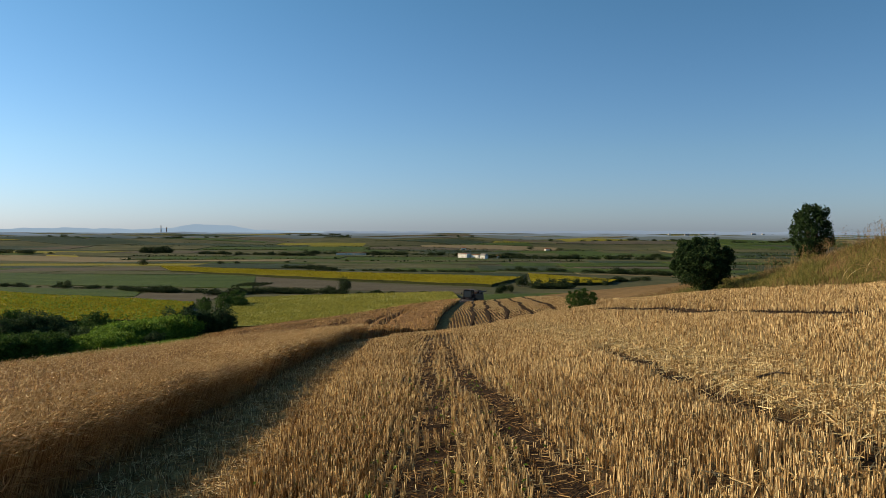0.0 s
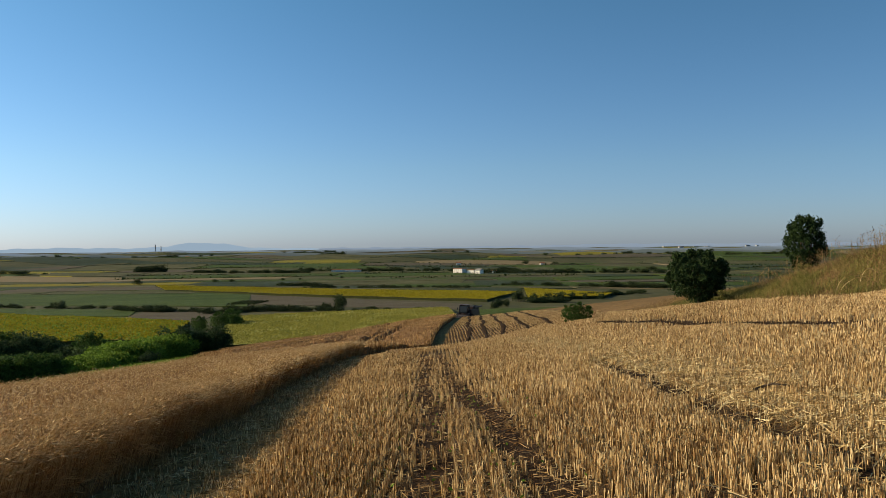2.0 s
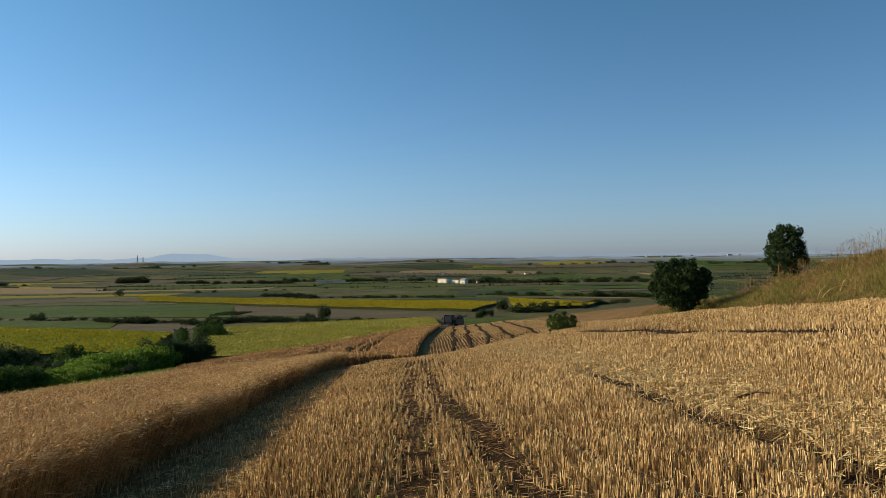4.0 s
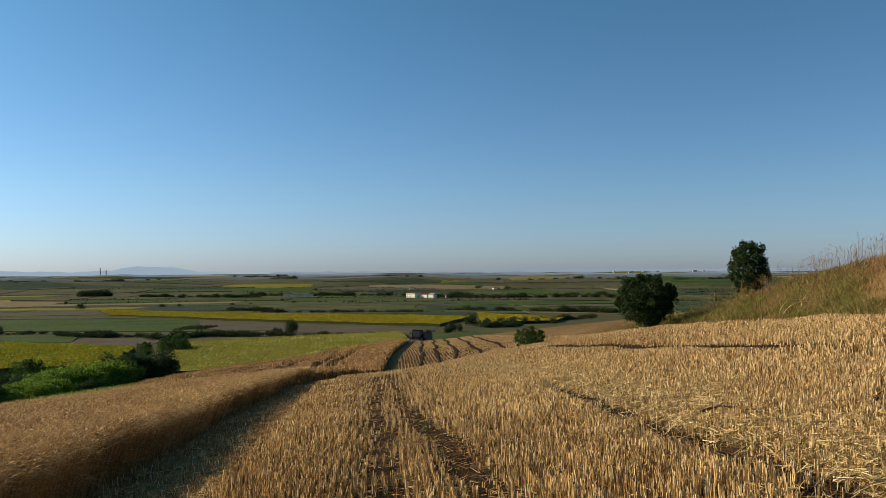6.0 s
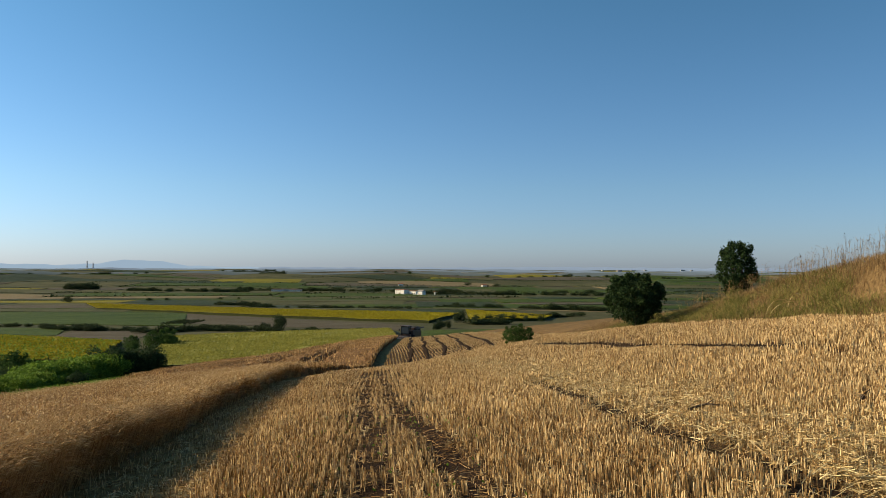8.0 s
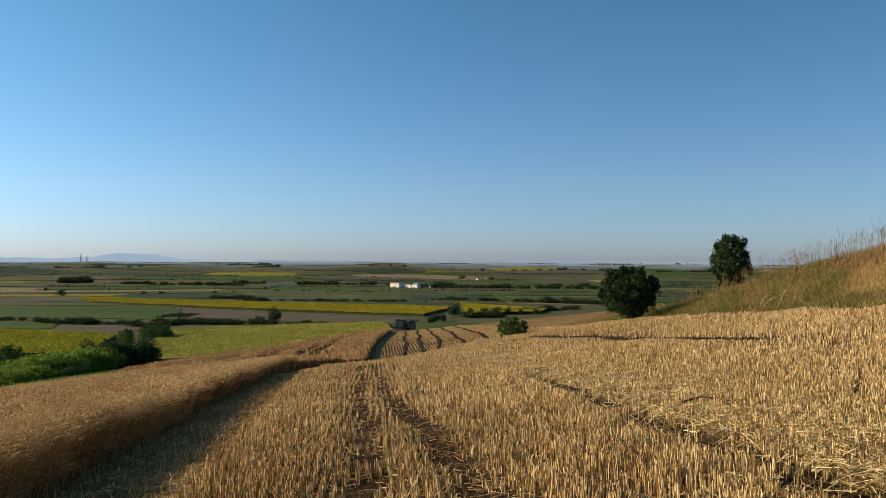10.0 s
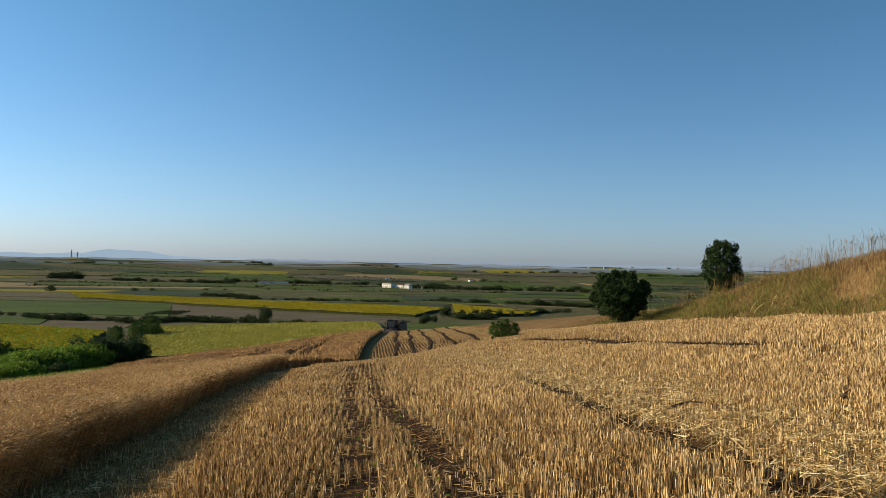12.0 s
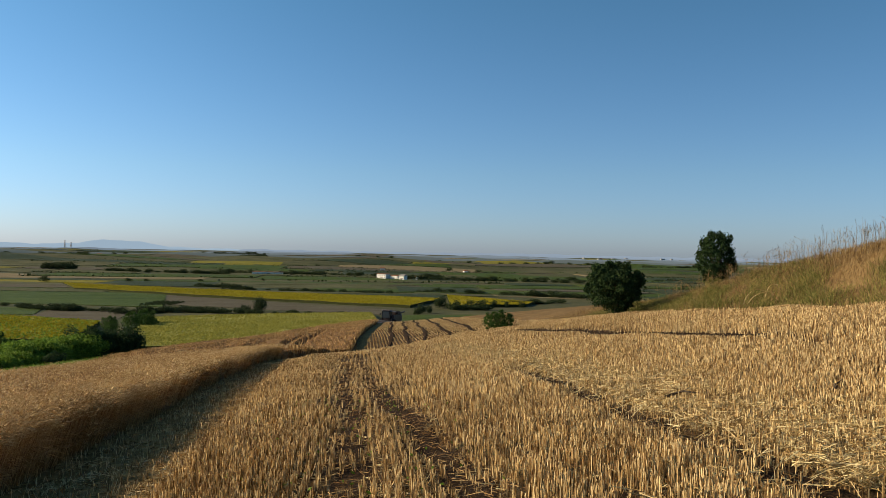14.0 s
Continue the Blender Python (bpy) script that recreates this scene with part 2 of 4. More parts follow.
# ---- mesh tools ----
def sheet(name, verts, faces, material, parent=None, smooth_shade=False):
    """A mesh object from arrays: verts (n,3), faces (m,3) or (m,4)."""
    verts, faces = np.asarray(verts, np.float32), np.asarray(faces, np.int32)
    me = bpy.data.meshes.new(name)
    me.vertices.add(len(verts))
    me.vertices.foreach_set("co", verts.ravel())
    k = faces.shape[1]
    me.loops.add(faces.size)
    me.loops.foreach_set("vertex_index", faces.ravel())
    me.polygons.add(len(faces))
    me.polygons.foreach_set("loop_start", np.arange(0, faces.size, k, dtype=np.int32))
    me.polygons.foreach_set("use_smooth", np.full(len(faces), smooth_shade))
    for one in (material if isinstance(material, (list, tuple)) else [material]):
        me.materials.append(one)
    me.update(calc_edges=True)
    ob = new(name, me)
    ob.parent = parent
    return ob


def part(name, bm, material, parent, label=""):
    me = bpy.data.meshes.new(name)
    bm.to_mesh(me)
    bm.free()
    me.materials.append(material)
    ob = new(name, me)
    ob.parent = parent
    return tagged(ob, label)


def box(bm, x0, y0, z0, x1, y1, z1, bevel=0.0):
    r = bmesh.ops.create_cube(bm, size=1, matrix=Matrix.LocRotScale(((x0 + x1) / 2, (y0 + y1) / 2, (z0 + z1) / 2), None, (x1 - x0, y1 - y0, z1 - z0)))
    if bevel:
        bmesh.ops.bevel(bm, geom=list({e for v in r["verts"] for e in v.link_edges}), offset=bevel, segments=2, profile=0.5, affect='EDGES')
    return bm


def tube(bm, a, b, r0, r1=None, sides=12):
    a, b = Vector(a), Vector(b)
    turn = (b - a).to_track_quat("Z", "Y").to_matrix().to_4x4()
    bmesh.ops.create_cone(bm, cap_ends=True, segments=sides, radius1=r0, radius2=r0 if r1 is None else r1, depth=(b - a).length,
                          matrix=Matrix.Translation((a + b) / 2) @ turn)
    return bm


def unit(v):
    return v / np.maximum(np.linalg.norm(v, axis=1, keepdims=True), 1e-9)


def sticks(base, tip, w0, w1, sides=3):
    """Thin tapering stalks from base to tip: verts and quads. sides 3: prisms; 1: ribbons."""
    n = len(base)
    d = unit(tip - base)
    ref = unit(rng.normal(size=(n, 3)))
    u = unit(np.cross(d, ref))
    w = np.cross(d, u)
    w0, w1 = np.broadcast_to(w0, n)[:, None], np.broadcast_to(w1, n)[:, None]
    if sides == 1:
        v = np.stack([base - u * w0, base + u * w0, tip + u * w1, tip - u * w1], 1)
        return v.reshape(-1, 3), np.arange(4 * n).reshape(n, 4)
    rings = []
    for p, r in ((base, w0), (tip, w1)):
        for i in range(3):
            a = 2 * math.pi * i / 3
            rings.append(p + (u * math.cos(a) + w * math.sin(a)) * r)
    v = np.stack(rings, 1)
    q = np.array([[0, 1, 4, 3], [1, 2, 5, 4], [2, 0, 3, 5]])
    return v.reshape(-1, 3), (np.arange(n)[:, None, None] * 6 + q).reshape(-1, 4)


def gather(pieces):
    """Joins several (verts, faces) of the same face size."""
    vs, fs, k = [], [], 0
    for v, f in pieces:
        vs.append(v), fs.append(f + k)
        k += len(v)
    return np.concatenate(vs), np.concatenate(fs)


def leaves(points, size, droop=0.3, slim=0.55):
    """Small bent leaf blades (two triangles as a diamond quad) at the points."""
    n = len(points)
    d = rng.normal(size=(n, 3))
    d[:, 2] -= droop
    d = unit(d)
    s = unit(np.cross(d, rng.normal(size=(n, 3))))
    L = size * rng.uniform(0.6, 1.3, (n, 1))
    c = np.cross(d, s) * L * 0.12
    v = np.stack([points - d * L * 0.5, points + s * L * slim * 0.5 + c, points + d * L * 0.5, points - s * L * slim * 0.5 + c], 1)
    return v.reshape(-1, 3), np.arange(4 * n).reshape(n, 4)


def drape(name, corners, lift, material, cells=14, parent=None, skirt=0.0, wob=0.0, side=None):
    """A four-cornered patch laid on the land; skirt gives a crop its standing height at the rim."""
    c = np.array(corners, float)
    i = np.linspace(0, 1, cells + 1)
    u, v = np.meshgrid(i, i)
    p = (1 - u)[..., None] * (1 - v)[..., None] * c[0] + u[..., None] * (1 - v)[..., None] * c[1] + u[..., None] * v[..., None] * c[2] + (1 - u)[..., None] * v[..., None] * c[3]
    x, y = p[..., 0].ravel(), p[..., 1].ravel()
    z = height(x, y) + lift
    if wob:
        z = z + wob * rng.normal(size=z.shape)
    k = cells + 1
    a = (np.arange(cells)[:, None] * k + np.arange(cells)).ravel()
    faces = [np.stack([a, a + 1, a + k + 1, a + k], 1)]
    verts = [np.stack([x, y, z], 1)]
    if skirt:
        rim = np.concatenate([np.arange(k), np.arange(1, k) * k + cells, cells * k + np.arange(cells - 1, -1, -1), np.arange(cells - 1, 0, -1) * k])
        low = verts[0][rim].copy()
        low[:, 2] -= skirt
        n0, m = k * k, len(rim)
        nxt = (np.arange(m) + 1) % m
        faces.append(np.stack([rim, n0 + np.arange(m), n0 + nxt, rim[nxt]], 1))
        verts.append(low)
    ob = sheet(name, np.concatenate(verts), np.concatenate(faces), [material, side or material], parent)
    ob.data.polygons.foreach_set("material_index", (np.arange(len(ob.data.polygons)) >= cells * cells).astype(np.int32))
    return ob

# ---- ground: one sheet from underfoot to the horizon ----
ring = np.concatenate([[0.00001], np.geomspace(1.5, 4950, 230)])
fore = np.radians(np.linspace(-48, 52, 330))
rest = np.radians(np.linspace(52, 312, 60))[1:-1]
turns = np.concatenate([fore, rest])
gr, ga = np.meshgrid(ring, turns, indexing="ij")
gx, gy = gr * np.sin(ga), gr * np.cos(ga)
nr, na = gr.shape
a = (np.arange(nr - 1)[:, None] * na + np.arange(na)).ravel()
b = (np.arange(nr - 1)[:, None] * na + (np.arange(na) + 1) % na).ravel()
ground = sheet("ground", np.stack([gx.ravel(), gy.ravel(), height(gx, gy).ravel()], 1), np.stack([a, b, b + na, a + na], 1)[:, ::-1],
               [M_SOIL, M_MEADOW, M_BANK, M_RAVINE], smooth_shade=True)
cx, cy = gx.ravel()[a], gy.ravel()[a]
far_off = (cy > 150 + 0.55 * np.minimum(cx, 0)) | (np.hypot(cx, cy) > 200)
slot = np.where(far_off, 1, np.where(cx > 16.2 + 0.4 * np.sin(cy), 2, 0))
slot = np.where((cx < -0.27 * cy - 1) & (cy > 50) & (cy < 185) & (cx > -200), 3, slot)
ground.data.polygons.foreach_set("material_index", slot.astype(np.int32))
tagged(ground, "dry hillside soil falling into a wide farmed valley", "ground", kind="structure")

# ---- the valley's fields ----
def field(name, label, corners, tall, material, wob=0.0, cells=14):
    return tagged(drape(name, corners, tall, material, cells, skirt=tall + 0.3, wob=wob, side=M_STEMS_SHADE if tall > 1 else None), label, "field", "valley fields", "structure")

field("green_field", "broad green crop field across the valley",
      [(-262, 428), (-94, 366), (-127, 505), (-450, 759)], 0.3, M_MAIZE, 0.03)
field("meadow_strip", "olive green meadow strip above the green crop",
      [(-450, 765), (-130, 510), (-241, 661), (-502, 847)], 0.3, M_MEADOW_STRIP, 0.02)
field("green_strip", "narrow green crop strip beside the sunflowers",
      [(-211, 343), (-125, 301), (-140, 346), (-246, 400)], 0.3, M_MAIZE, 0.03)
field("sunflower_field", "golden sunflower field in full bloom by the ravine",
      [(-122, 182), (-66, 178), (-80, 240), (-214, 343)], 1.5, M_SUNFLOWER, 0.12)
field("bare_field", "bare tan harvested field behind the shrubs",
      [(-125, 300), (-80, 243), (-97, 336), (-134, 340)], 0.15, M_FALLOW, 0.0)
field("sunflower_strip", "long yellow strip of flowering sunflowers",
      [(-212, 580), (-62, 452), (-76, 552), (-262, 690)], 1.5, M_SUNFLOWER, 0.12)
field("sunflower_strip", "long yellow strip of flowering sunflowers",
      [(-62, 452), (25, 382), (52, 479), (-76, 552)], 1.5, M_SUNFLOWER, 0.12)
field("dark_crop_field", "dark green crop field behind the sunflower strip",
      [(-74, 556), (52, 484), (64, 567), (-111, 661)], 0.4, M_DARKGREEN, 0.03)
field("fallow_field", "brown fallow field below the sunflower strip",
      [(-97, 388), (11, 317), (17, 361), (-128, 508)], 0.15, M_FALLOW, 0.0)
field("sunflower_slope", "yellow-green sunflower field seen from behind",
      [(-50, 160), (8, 185), (4, 311), (-72, 262)], 1.4, M_SUN_BACK, 0.12)
field("sunflower_patch", "small yellow sunflower field beside dark trees",
      [(47, 392), (92, 413), (105, 450), (62, 539)], 1.5, M_SUNFLOWER, 0.12)
field("green_meadow", "green meadow in the hollow below the stubble",
      [(14, 205), (60, 200), (75, 330), (12, 310)], 0.3, M_MAIZE, 0.05)
field("pale_track_field", "pale dry strip along the valley road",
      [(66, 572), (210, 520), (214, 545), (64, 592)], 0.2, M_STUBBLE_FAR, 0.0)
field("pasture_field", "olive pasture with scattered small bushes",
      [(-237, 664), (17, 640), (38, 881), (-332, 963)], 0.3, M_OLIVE, 0.0)
field("brown_field", "brown harvested field near the white farm",
      [(27, 744), (110, 730), (142, 890), (50, 940)], 0.2, M_FALLOW, 0.0)
field("dark_crop_field", "dark green crop field near the white farm",
      [(31, 614), (105, 611), (108, 722), (34, 734)], 0.6, M_DARKGREEN, 0.04)
field("pasture_field", "olive pasture with scattered small bushes",
      [(-424, 790), (-245, 668), (-336, 914), (-425, 875)], 0.3, M_OLIVE, 0.0)
field("pale_field", "pale harvested field on the valley floor",
      [(-500, 850), (-428, 796), (-512, 946), (-640, 1017)], 0.2, M_STUBBLE_FAR, 0.0)
field("yellow_field", "yellow field behind the pale stubble",
      [(-456, 868), (-429, 885), (-529, 1069), (-580, 1080)], 0.6, M_SUNFLOWER, 0.03)


# parcels that fill the plain out to the horizon
PARCEL_LOOKS = [(M_MAIZE, "green_parcel", "green crop parcel on the far plain"), (M_DARKGREEN, "dark_parcel", "dark green crop parcel on the far plain"),
                (M_FALLOW, "fallow_parcel", "bare ploughed parcel on the far plain"), (M_STUBBLE_FAR, "stubble_parcel", "pale harvested parcel on the far plain"),
                (M_OLIVE, "pasture_parcel", "olive pasture parcel on the far plain"), (M_SUN_FAR, "sunflower_parcel", "yellow sunflower parcel on the far plain")]
hedge_rows = []
y0 = 560.0
while y0 < 4300:
    depth_y = y0 * rng.uniform(0.05, 0.13)
    x0 = -0.95 * y0
    while x0 < 1.05 * y0:
        wide = y0 * rng.uniform(0.05, 0.32)
        if rng.random() < 0.9:
            material, pname, plabel = PARCEL_LOOKS[rng.choice(6, p=[0.2, 0.27, 0.14, 0.08, 0.19, 0.12] if y0 > 1050 else [0.26, 0.3, 0.05, 0.03, 0.32, 0.04])]
            slant, gap = rng.uniform(-0.3, 0.3) * wide, 0.003 * y0
            patch = drape(pname, [(x0 + gap, y0), (x0 + wide - gap, y0 + slant), (x0 + wide - gap, y0 + slant + depth_y * rng.uniform(0.8, 1.15)), (x0 + gap, y0 + depth_y * rng.uniform(0.8, 1.15))],
                          0.5 + 0.05 * (len(hedge_rows) % 5), material, 8, skirt=0.9)
            if y0 > 800 and rng.random() < 0.5:
                along = rng.random((int(60 + wide / 3), 1)) ** rng.uniform(0.6, 1.6)
                hedge_rows.append(np.array([[x0, y0 - 0.01 * y0]]) + along * np.array([[wide, slant]]) + rng.normal(0, 2, (len(along), 2)))
            tagged(patch, plabel, "field", "far parcels", "structure")
        x0 += wide
    y0 += depth_y
rows_xy = np.concatenate(hedge_rows)
rows_xyz = np.stack([rows_xy[:, 0], rows_xy[:, 1], height(rows_xy[:, 0], rows_xy[:, 1]) + rng.uniform(0.3, 2.4, len(rows_xy))], 1)
tagged(sheet("far_hedgerows", *leaves(rows_xyz, 2.6, 0.0, 0.8), M_LEAF_FAR), "thin dark hedgerows between the far parcels", "hedge", kind="stuff")

# ---- the harvested field: stubble in drilled rows ----
def in_rut(x, y):
    """How much a place lies in a wheel track, 0 to 1."""
    near = 0
    for c, r, k, drift in NEAR_RUTS:
        worn = np.clip(0.86 + 0.4 * ripple(x, y, 0.9, c), 0.25, 1)
        near = np.maximum(near, k * worn * np.exp(-((x - rut_line(y, c, drift)) / r) ** 2) * (y < 40))
    near = np.maximum(near, np.clip(0.8 + 0.5 * ripple(x, y, 1.1, 0.6), 0.3, 1) * np.exp(-((x - swath_line(y) + 0.75) / 0.3) ** 2) * (y < 19))
    near = np.maximum(near, 0.85 * smooth(0.55, 0.9, ripple(x, y, 0.55, 3.1)) * smooth(0.2, 0.6, ripple(x, y, 2.9, 2.3)))
    side = np.exp(-((x - 10.2 + 0.15 * np.sin(y / 2)) / 0.75) ** 2) * (y > 17) * (y < 52)
    side = np.maximum(side, 0.8 * np.clip(0.6 + 0.7 * ripple(x, y, 0.8, 1.9), 0, 1) * np.exp(-((x - 8.5 - 0.45 * (y - 12.5)) / 0.55) ** 2 - ((y - 14.7) / 3.0) ** 2))
    side = np.maximum(side, np.exp(-((x - 4.3) / 0.45) ** 2 - ((y - 36) / 1.1) ** 2))
    side = np.maximum(side, np.exp(-((x - 4.9) / 0.35) ** 2 - ((y - 31) / 0.9) ** 2))
    far = 0
    for x1, x2 in FAR_RUTS:
        c = x1 + (x2 - x1) * (y - 66) / 70 + 0.14 * np.sin(y / 5 + x1 * 1.7) + 0.06 * np.sin(y / 1.9 + x1)
        far = np.maximum(far, np.exp(-((x - c) / 0.26) ** 2) * (y > 64) * (y < 140))
    return np.maximum(np.maximum(near, side), far)


NEAR_RUTS = [(-0.15, 0.34, 1.2, 0.022), (0.85, 0.33, 1.25, 0.045), (1.75, 0.15, 0.75, 0.05)]      # middle at 10 m, half width, wear, drift to the left


def rut_line(y, c, drift):
    return c - drift * np.clip(y - 10, -8, 14) - 0.012 * np.maximum(y - 24, 0) - 0.09 * np.sin(y / 2.6 + c) - 0.05 * np.sin(y * 1.3 + 2 * c)



FAR_RUTS = [(2.6, 5.6), (4.2, 7.6), (6.0, 9.6), (8.0, 12.0), (10.2, 14.6)]


def swath_line(y):
    return np.interp(y, [4, 8, 13, 20, 28, 45], [4.1, 4.2, 4.5, 4.8, 4.6, 4.2])


def swath(x, y):
    """Where the machine dropped its straw."""
    c = swath_line(y)
    return np.exp(-((x - c) / np.where(x > c, 1.0 + 0.015 * y, 0.7 + 0.01 * y)) ** 2) * (y < 45)


def stubble(name, ya, yb, per_row, w, sides, tall, row=0.15, tuft=0.1, bare=0.25):
    xs, ys = [], []
    x = -5.0
    while x < 17.2:
        lo, hi = ya if ya < 0 else max(ya, (x - 1.2) / 0.93 if x > 0 else -(x + 1) / 0.75), yb
        n = int(max(hi - lo, 0) * per_row)
        if n:
            # stalks stand in little tufts along the drill row
            y = rng.uniform(lo, hi, n)
            slot_of = np.round(y / tuft)
            odds = np.abs(np.sin(slot_of * 12.9898 + x * 78.233) * 43758.5453) % 1
            y = (slot_of + 0.5 * odds) * tuft + rng.normal(0, 0.012, n)
            shift_x = 0.3 * row * (np.abs(np.sin(slot_of * 39.346 + x * 11.135) * 24634.633) % 1 - 0.5)
            there = odds > bare
            xs.append((x + shift_x + rng.normal(0, 0.012, n) + 0.02 * np.sin(y * 1.7))[there]), ys.append(y[there])
        x += row
    x, y = np.concatenate(xs), np.concatenate(ys)
    keep = (x > stubble_edge(y) + rng.normal(0, 0.08, len(x))) & (x < 16.4 + 0.4 * np.sin(y)) & (rng.random(len(x)) > 0.98 * in_rut(x, y)) & (rng.random(len(x)) > 0.7 * swath(x, y))
    keep &= rng.random(len(x)) < 0.85 + 0.25 * ripple(x, y, 0.7, 0.4)
    x, y = x[keep], y[keep]
    n = len(x)
    base = np.stack([x, y, height(x, y) - 0.01], 1)
    h = tall * rng.uniform(0.78, 1.08, n) * (1 + 0.15 * ripple(x, y, 2.0, 0.9)) * (1 - 0.6 * in_rut(x, y))
    lean = rng.normal(0, 0.07, (n, 2))
    wild = rng.random(n) < 0.06
    lean[wild] *= 5
    tip = base + np.stack([lean[:, 0] * h, lean[:, 1] * h, h], 1)
    ww = w * rng.uniform(0.7, 1.3, n)
    return tagged(sheet(name, *sticks(base, tip, ww, ww * 0.85, sides), M_STRAW), "golden cut wheat stubble standing in drilled rows", "stubble", kind="stuff")


stubble("stubble_foreground", 4.2, 13, 150, 0.0038, 3, 0.21, 0.12, 0.08, 0.16)
stubble("stubble_middle", 13, 28, 84, 0.0058, 1, 0.21, 0.14, 0.11, 0.12)
stubble("stubble_slope", 28, 66, 56, 0.0085, 1, 0.22, 0.2, 0.16, 0.12)
stubble("stubble_far", 66, 142, 40, 0.012, 1, 0.15, 0.3, 0.2, 0.05)
stubble("stubble_underfoot", -7, 4.2, 16, 0.005, 3, 0.24, 0.2)


def litter(name, x, y, long, w, lift, material, label):
    """Loose straws lying criss-cross."""
    n = len(x)
    a = rng.uniform(0, math.pi, n)
    L = long * rng.uniform(0.4, 1.2, n)
    dx, dy = np.cos(a) * L / 2, np.sin(a) * L / 2
    z0, z1 = rng.uniform(0.01, lift, n), rng.uniform(0.01, lift, n)
    p = np.stack([x - dx, y - dy, height(x - dx, y - dy) + z0], 1)
    q = np.stack([x + dx, y + dy, height(x + dx, y + dy) + z1], 1)
    ww = w * rng.uniform(0.7, 1.3, n)
    return tagged(sheet(name, *sticks(p, q, ww, ww, 1), material), label, "straw", kind="stuff")


n = 90000
y = 5.0 + 38 * rng.random(n) ** 1.5
x = swath_line(y) + 0.25 + rng.normal(0, 0.7 + 0.012 * y, n)
keep = (x > swath_line(y) - 0.5) | (x < swath_line(y) - 1.1) | (y > 19) | (rng.random(n) < 0.15)
keep &= rng.random(n) < 0.75 + 0.4 * ripple(x, y, 0.8, 0.8)
x, y = x[keep], y[keep]
litter("straw_swath", x, y, 0.22, 0.0032, 0.17, M_LOOSE, "pale loose straw swath lying on the stubble")
n = 26000
y = 4.2 + 36 * rng.random(n) ** 1.8
x = -2.4 + 9 * rng.random(n) ** 1.3 * np.clip(y / 16, 0.4, 1)
keep = rng.random(n) > in_rut(x, y)
x, y = x[keep], y[keep]
litter("scattered_straw", x, y, 0.2, 0.0028, 0.07, M_LOOSE, "single loose straws scattered between the stubble rows")
n = 4200
y = 4.2 + 32 * rng.random(n) ** 1.4
x = np.where(rng.random(n) < 0.5, rut_line(y, -0.15, 0.022), rut_line(y, 0.85, 0.045)) + rng.normal(0, 0.28, n)
litter("rut_straw", x, y, 0.17, 0.0026, 0.08, M_WHEAT, "trampled straw in the wheel tracks")
n = 15000
y = 4.6 + 40 * rng.random(n) ** 1.5
x = wheat_edge(y) + (stubble_edge(y) - wheat_edge(y)) * rng.uniform(-0.1, 1.05, n)
litter("lane_straw", x, y, 0.15, 0.0036, 0.05, M_WHEAT, "chopped straw on the shaded cut lane")
# pale straw that gathered in clumps on the lane, and the low stubs it hangs on
n = 16000
y = 4.6 + 36 * rng.random(n) ** 1.4
x = wheat_edge(y) + (stubble_edge(y) - wheat_edge(y)) * rng.uniform(0.15, 1.02, n)
keep = rng.random(n) < smooth(-0.1, 0.8, ripple(x, y, 0.75, 0.3) + 0.5 * ripple(x, y, 2.3, 1.7))
x, y = x[keep], y[keep]
litter("lane_straw_clumps", x, y, 0.12, 0.004, 0.1, M_STRAW, "pale straw gathered in clumps on the cut lane")
n = 5000
y = 4.4 + 34 * rng.random(n) ** 1.4
x = wheat_edge(y) + (stubble_edge(y) - wheat_edge(y)) * rng.uniform(0.05, 1.0, n)
x = np.round(x / 0.15) * 0.15 + rng.normal(0, 0.02, n)
stub = np.stack([x, y, height(x, y) + 0.02], 1)
tagged(sheet("lane_stubs", *sticks(stub, stub + np.stack([rng.normal(0, 0.02, n), rng.normal(0, 0.02, n), rng.uniform(0.04, 0.13, n)], 1), 0.0045, 0.004, 3), M_STRAW), "short trampled stubs on the cut lane", "stubble", kind="stuff")


def strip(name, edge_a, edge_b, ya, yb, lift, material, label, step=0.5, bumps=0.0):
    ys = np.arange(ya, yb + step, step)
    cols = 7
    t = np.linspace(0, 1, cols)
    xa, xb = edge_a(ys), edge_b(ys)
    x = xa[:, None] + (xb - xa)[:, None] * t
    y = np.repeat(ys[:, None], cols, 1)
    z = height(x, y) + lift + bumps * rng.normal(size=x.shape) - 0.05 * (np.abs(t - 0.5) > 0.49)
    i = (np.arange(len(ys) - 1)[:, None] * cols + np.arange(cols - 1)).ravel()
    return tagged(sheet(name, np.stack([x.ravel(), y.ravel(), z.ravel()], 1), np.stack([i, i + 1, i + cols + 1, i + cols], 1), material, smooth_shade=True), label, "track", kind="structure")


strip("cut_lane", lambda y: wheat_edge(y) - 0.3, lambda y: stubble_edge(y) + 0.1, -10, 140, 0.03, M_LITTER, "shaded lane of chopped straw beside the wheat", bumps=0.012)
for c0, half_w, _, drift0 in NEAR_RUTS[:2]:
    strip("wheel_rut", lambda y: rut_line(y, c0, drift0) - half_w * (1.0 + 0.3 * np.sin(y * 2.1)), lambda y: rut_line(y, c0, drift0) + half_w * (1.0 + 0.3 * np.sin(y * 1.7 + 1)), 4, 34, 0.015, M_RUT, "dark wheel rut pressed into the stubble", 0.25, 0.012)
strip("wheel_rut", lambda y: swath_line(y) - 1.05 + 0.08 * np.sin(y * 1.9), lambda y: swath_line(y) - 0.5 + 0.08 * np.sin(y * 2.3), 4, 21, 0.02, M_RUT, "dark wheel rut along the straw swath", 0.25, 0.015)
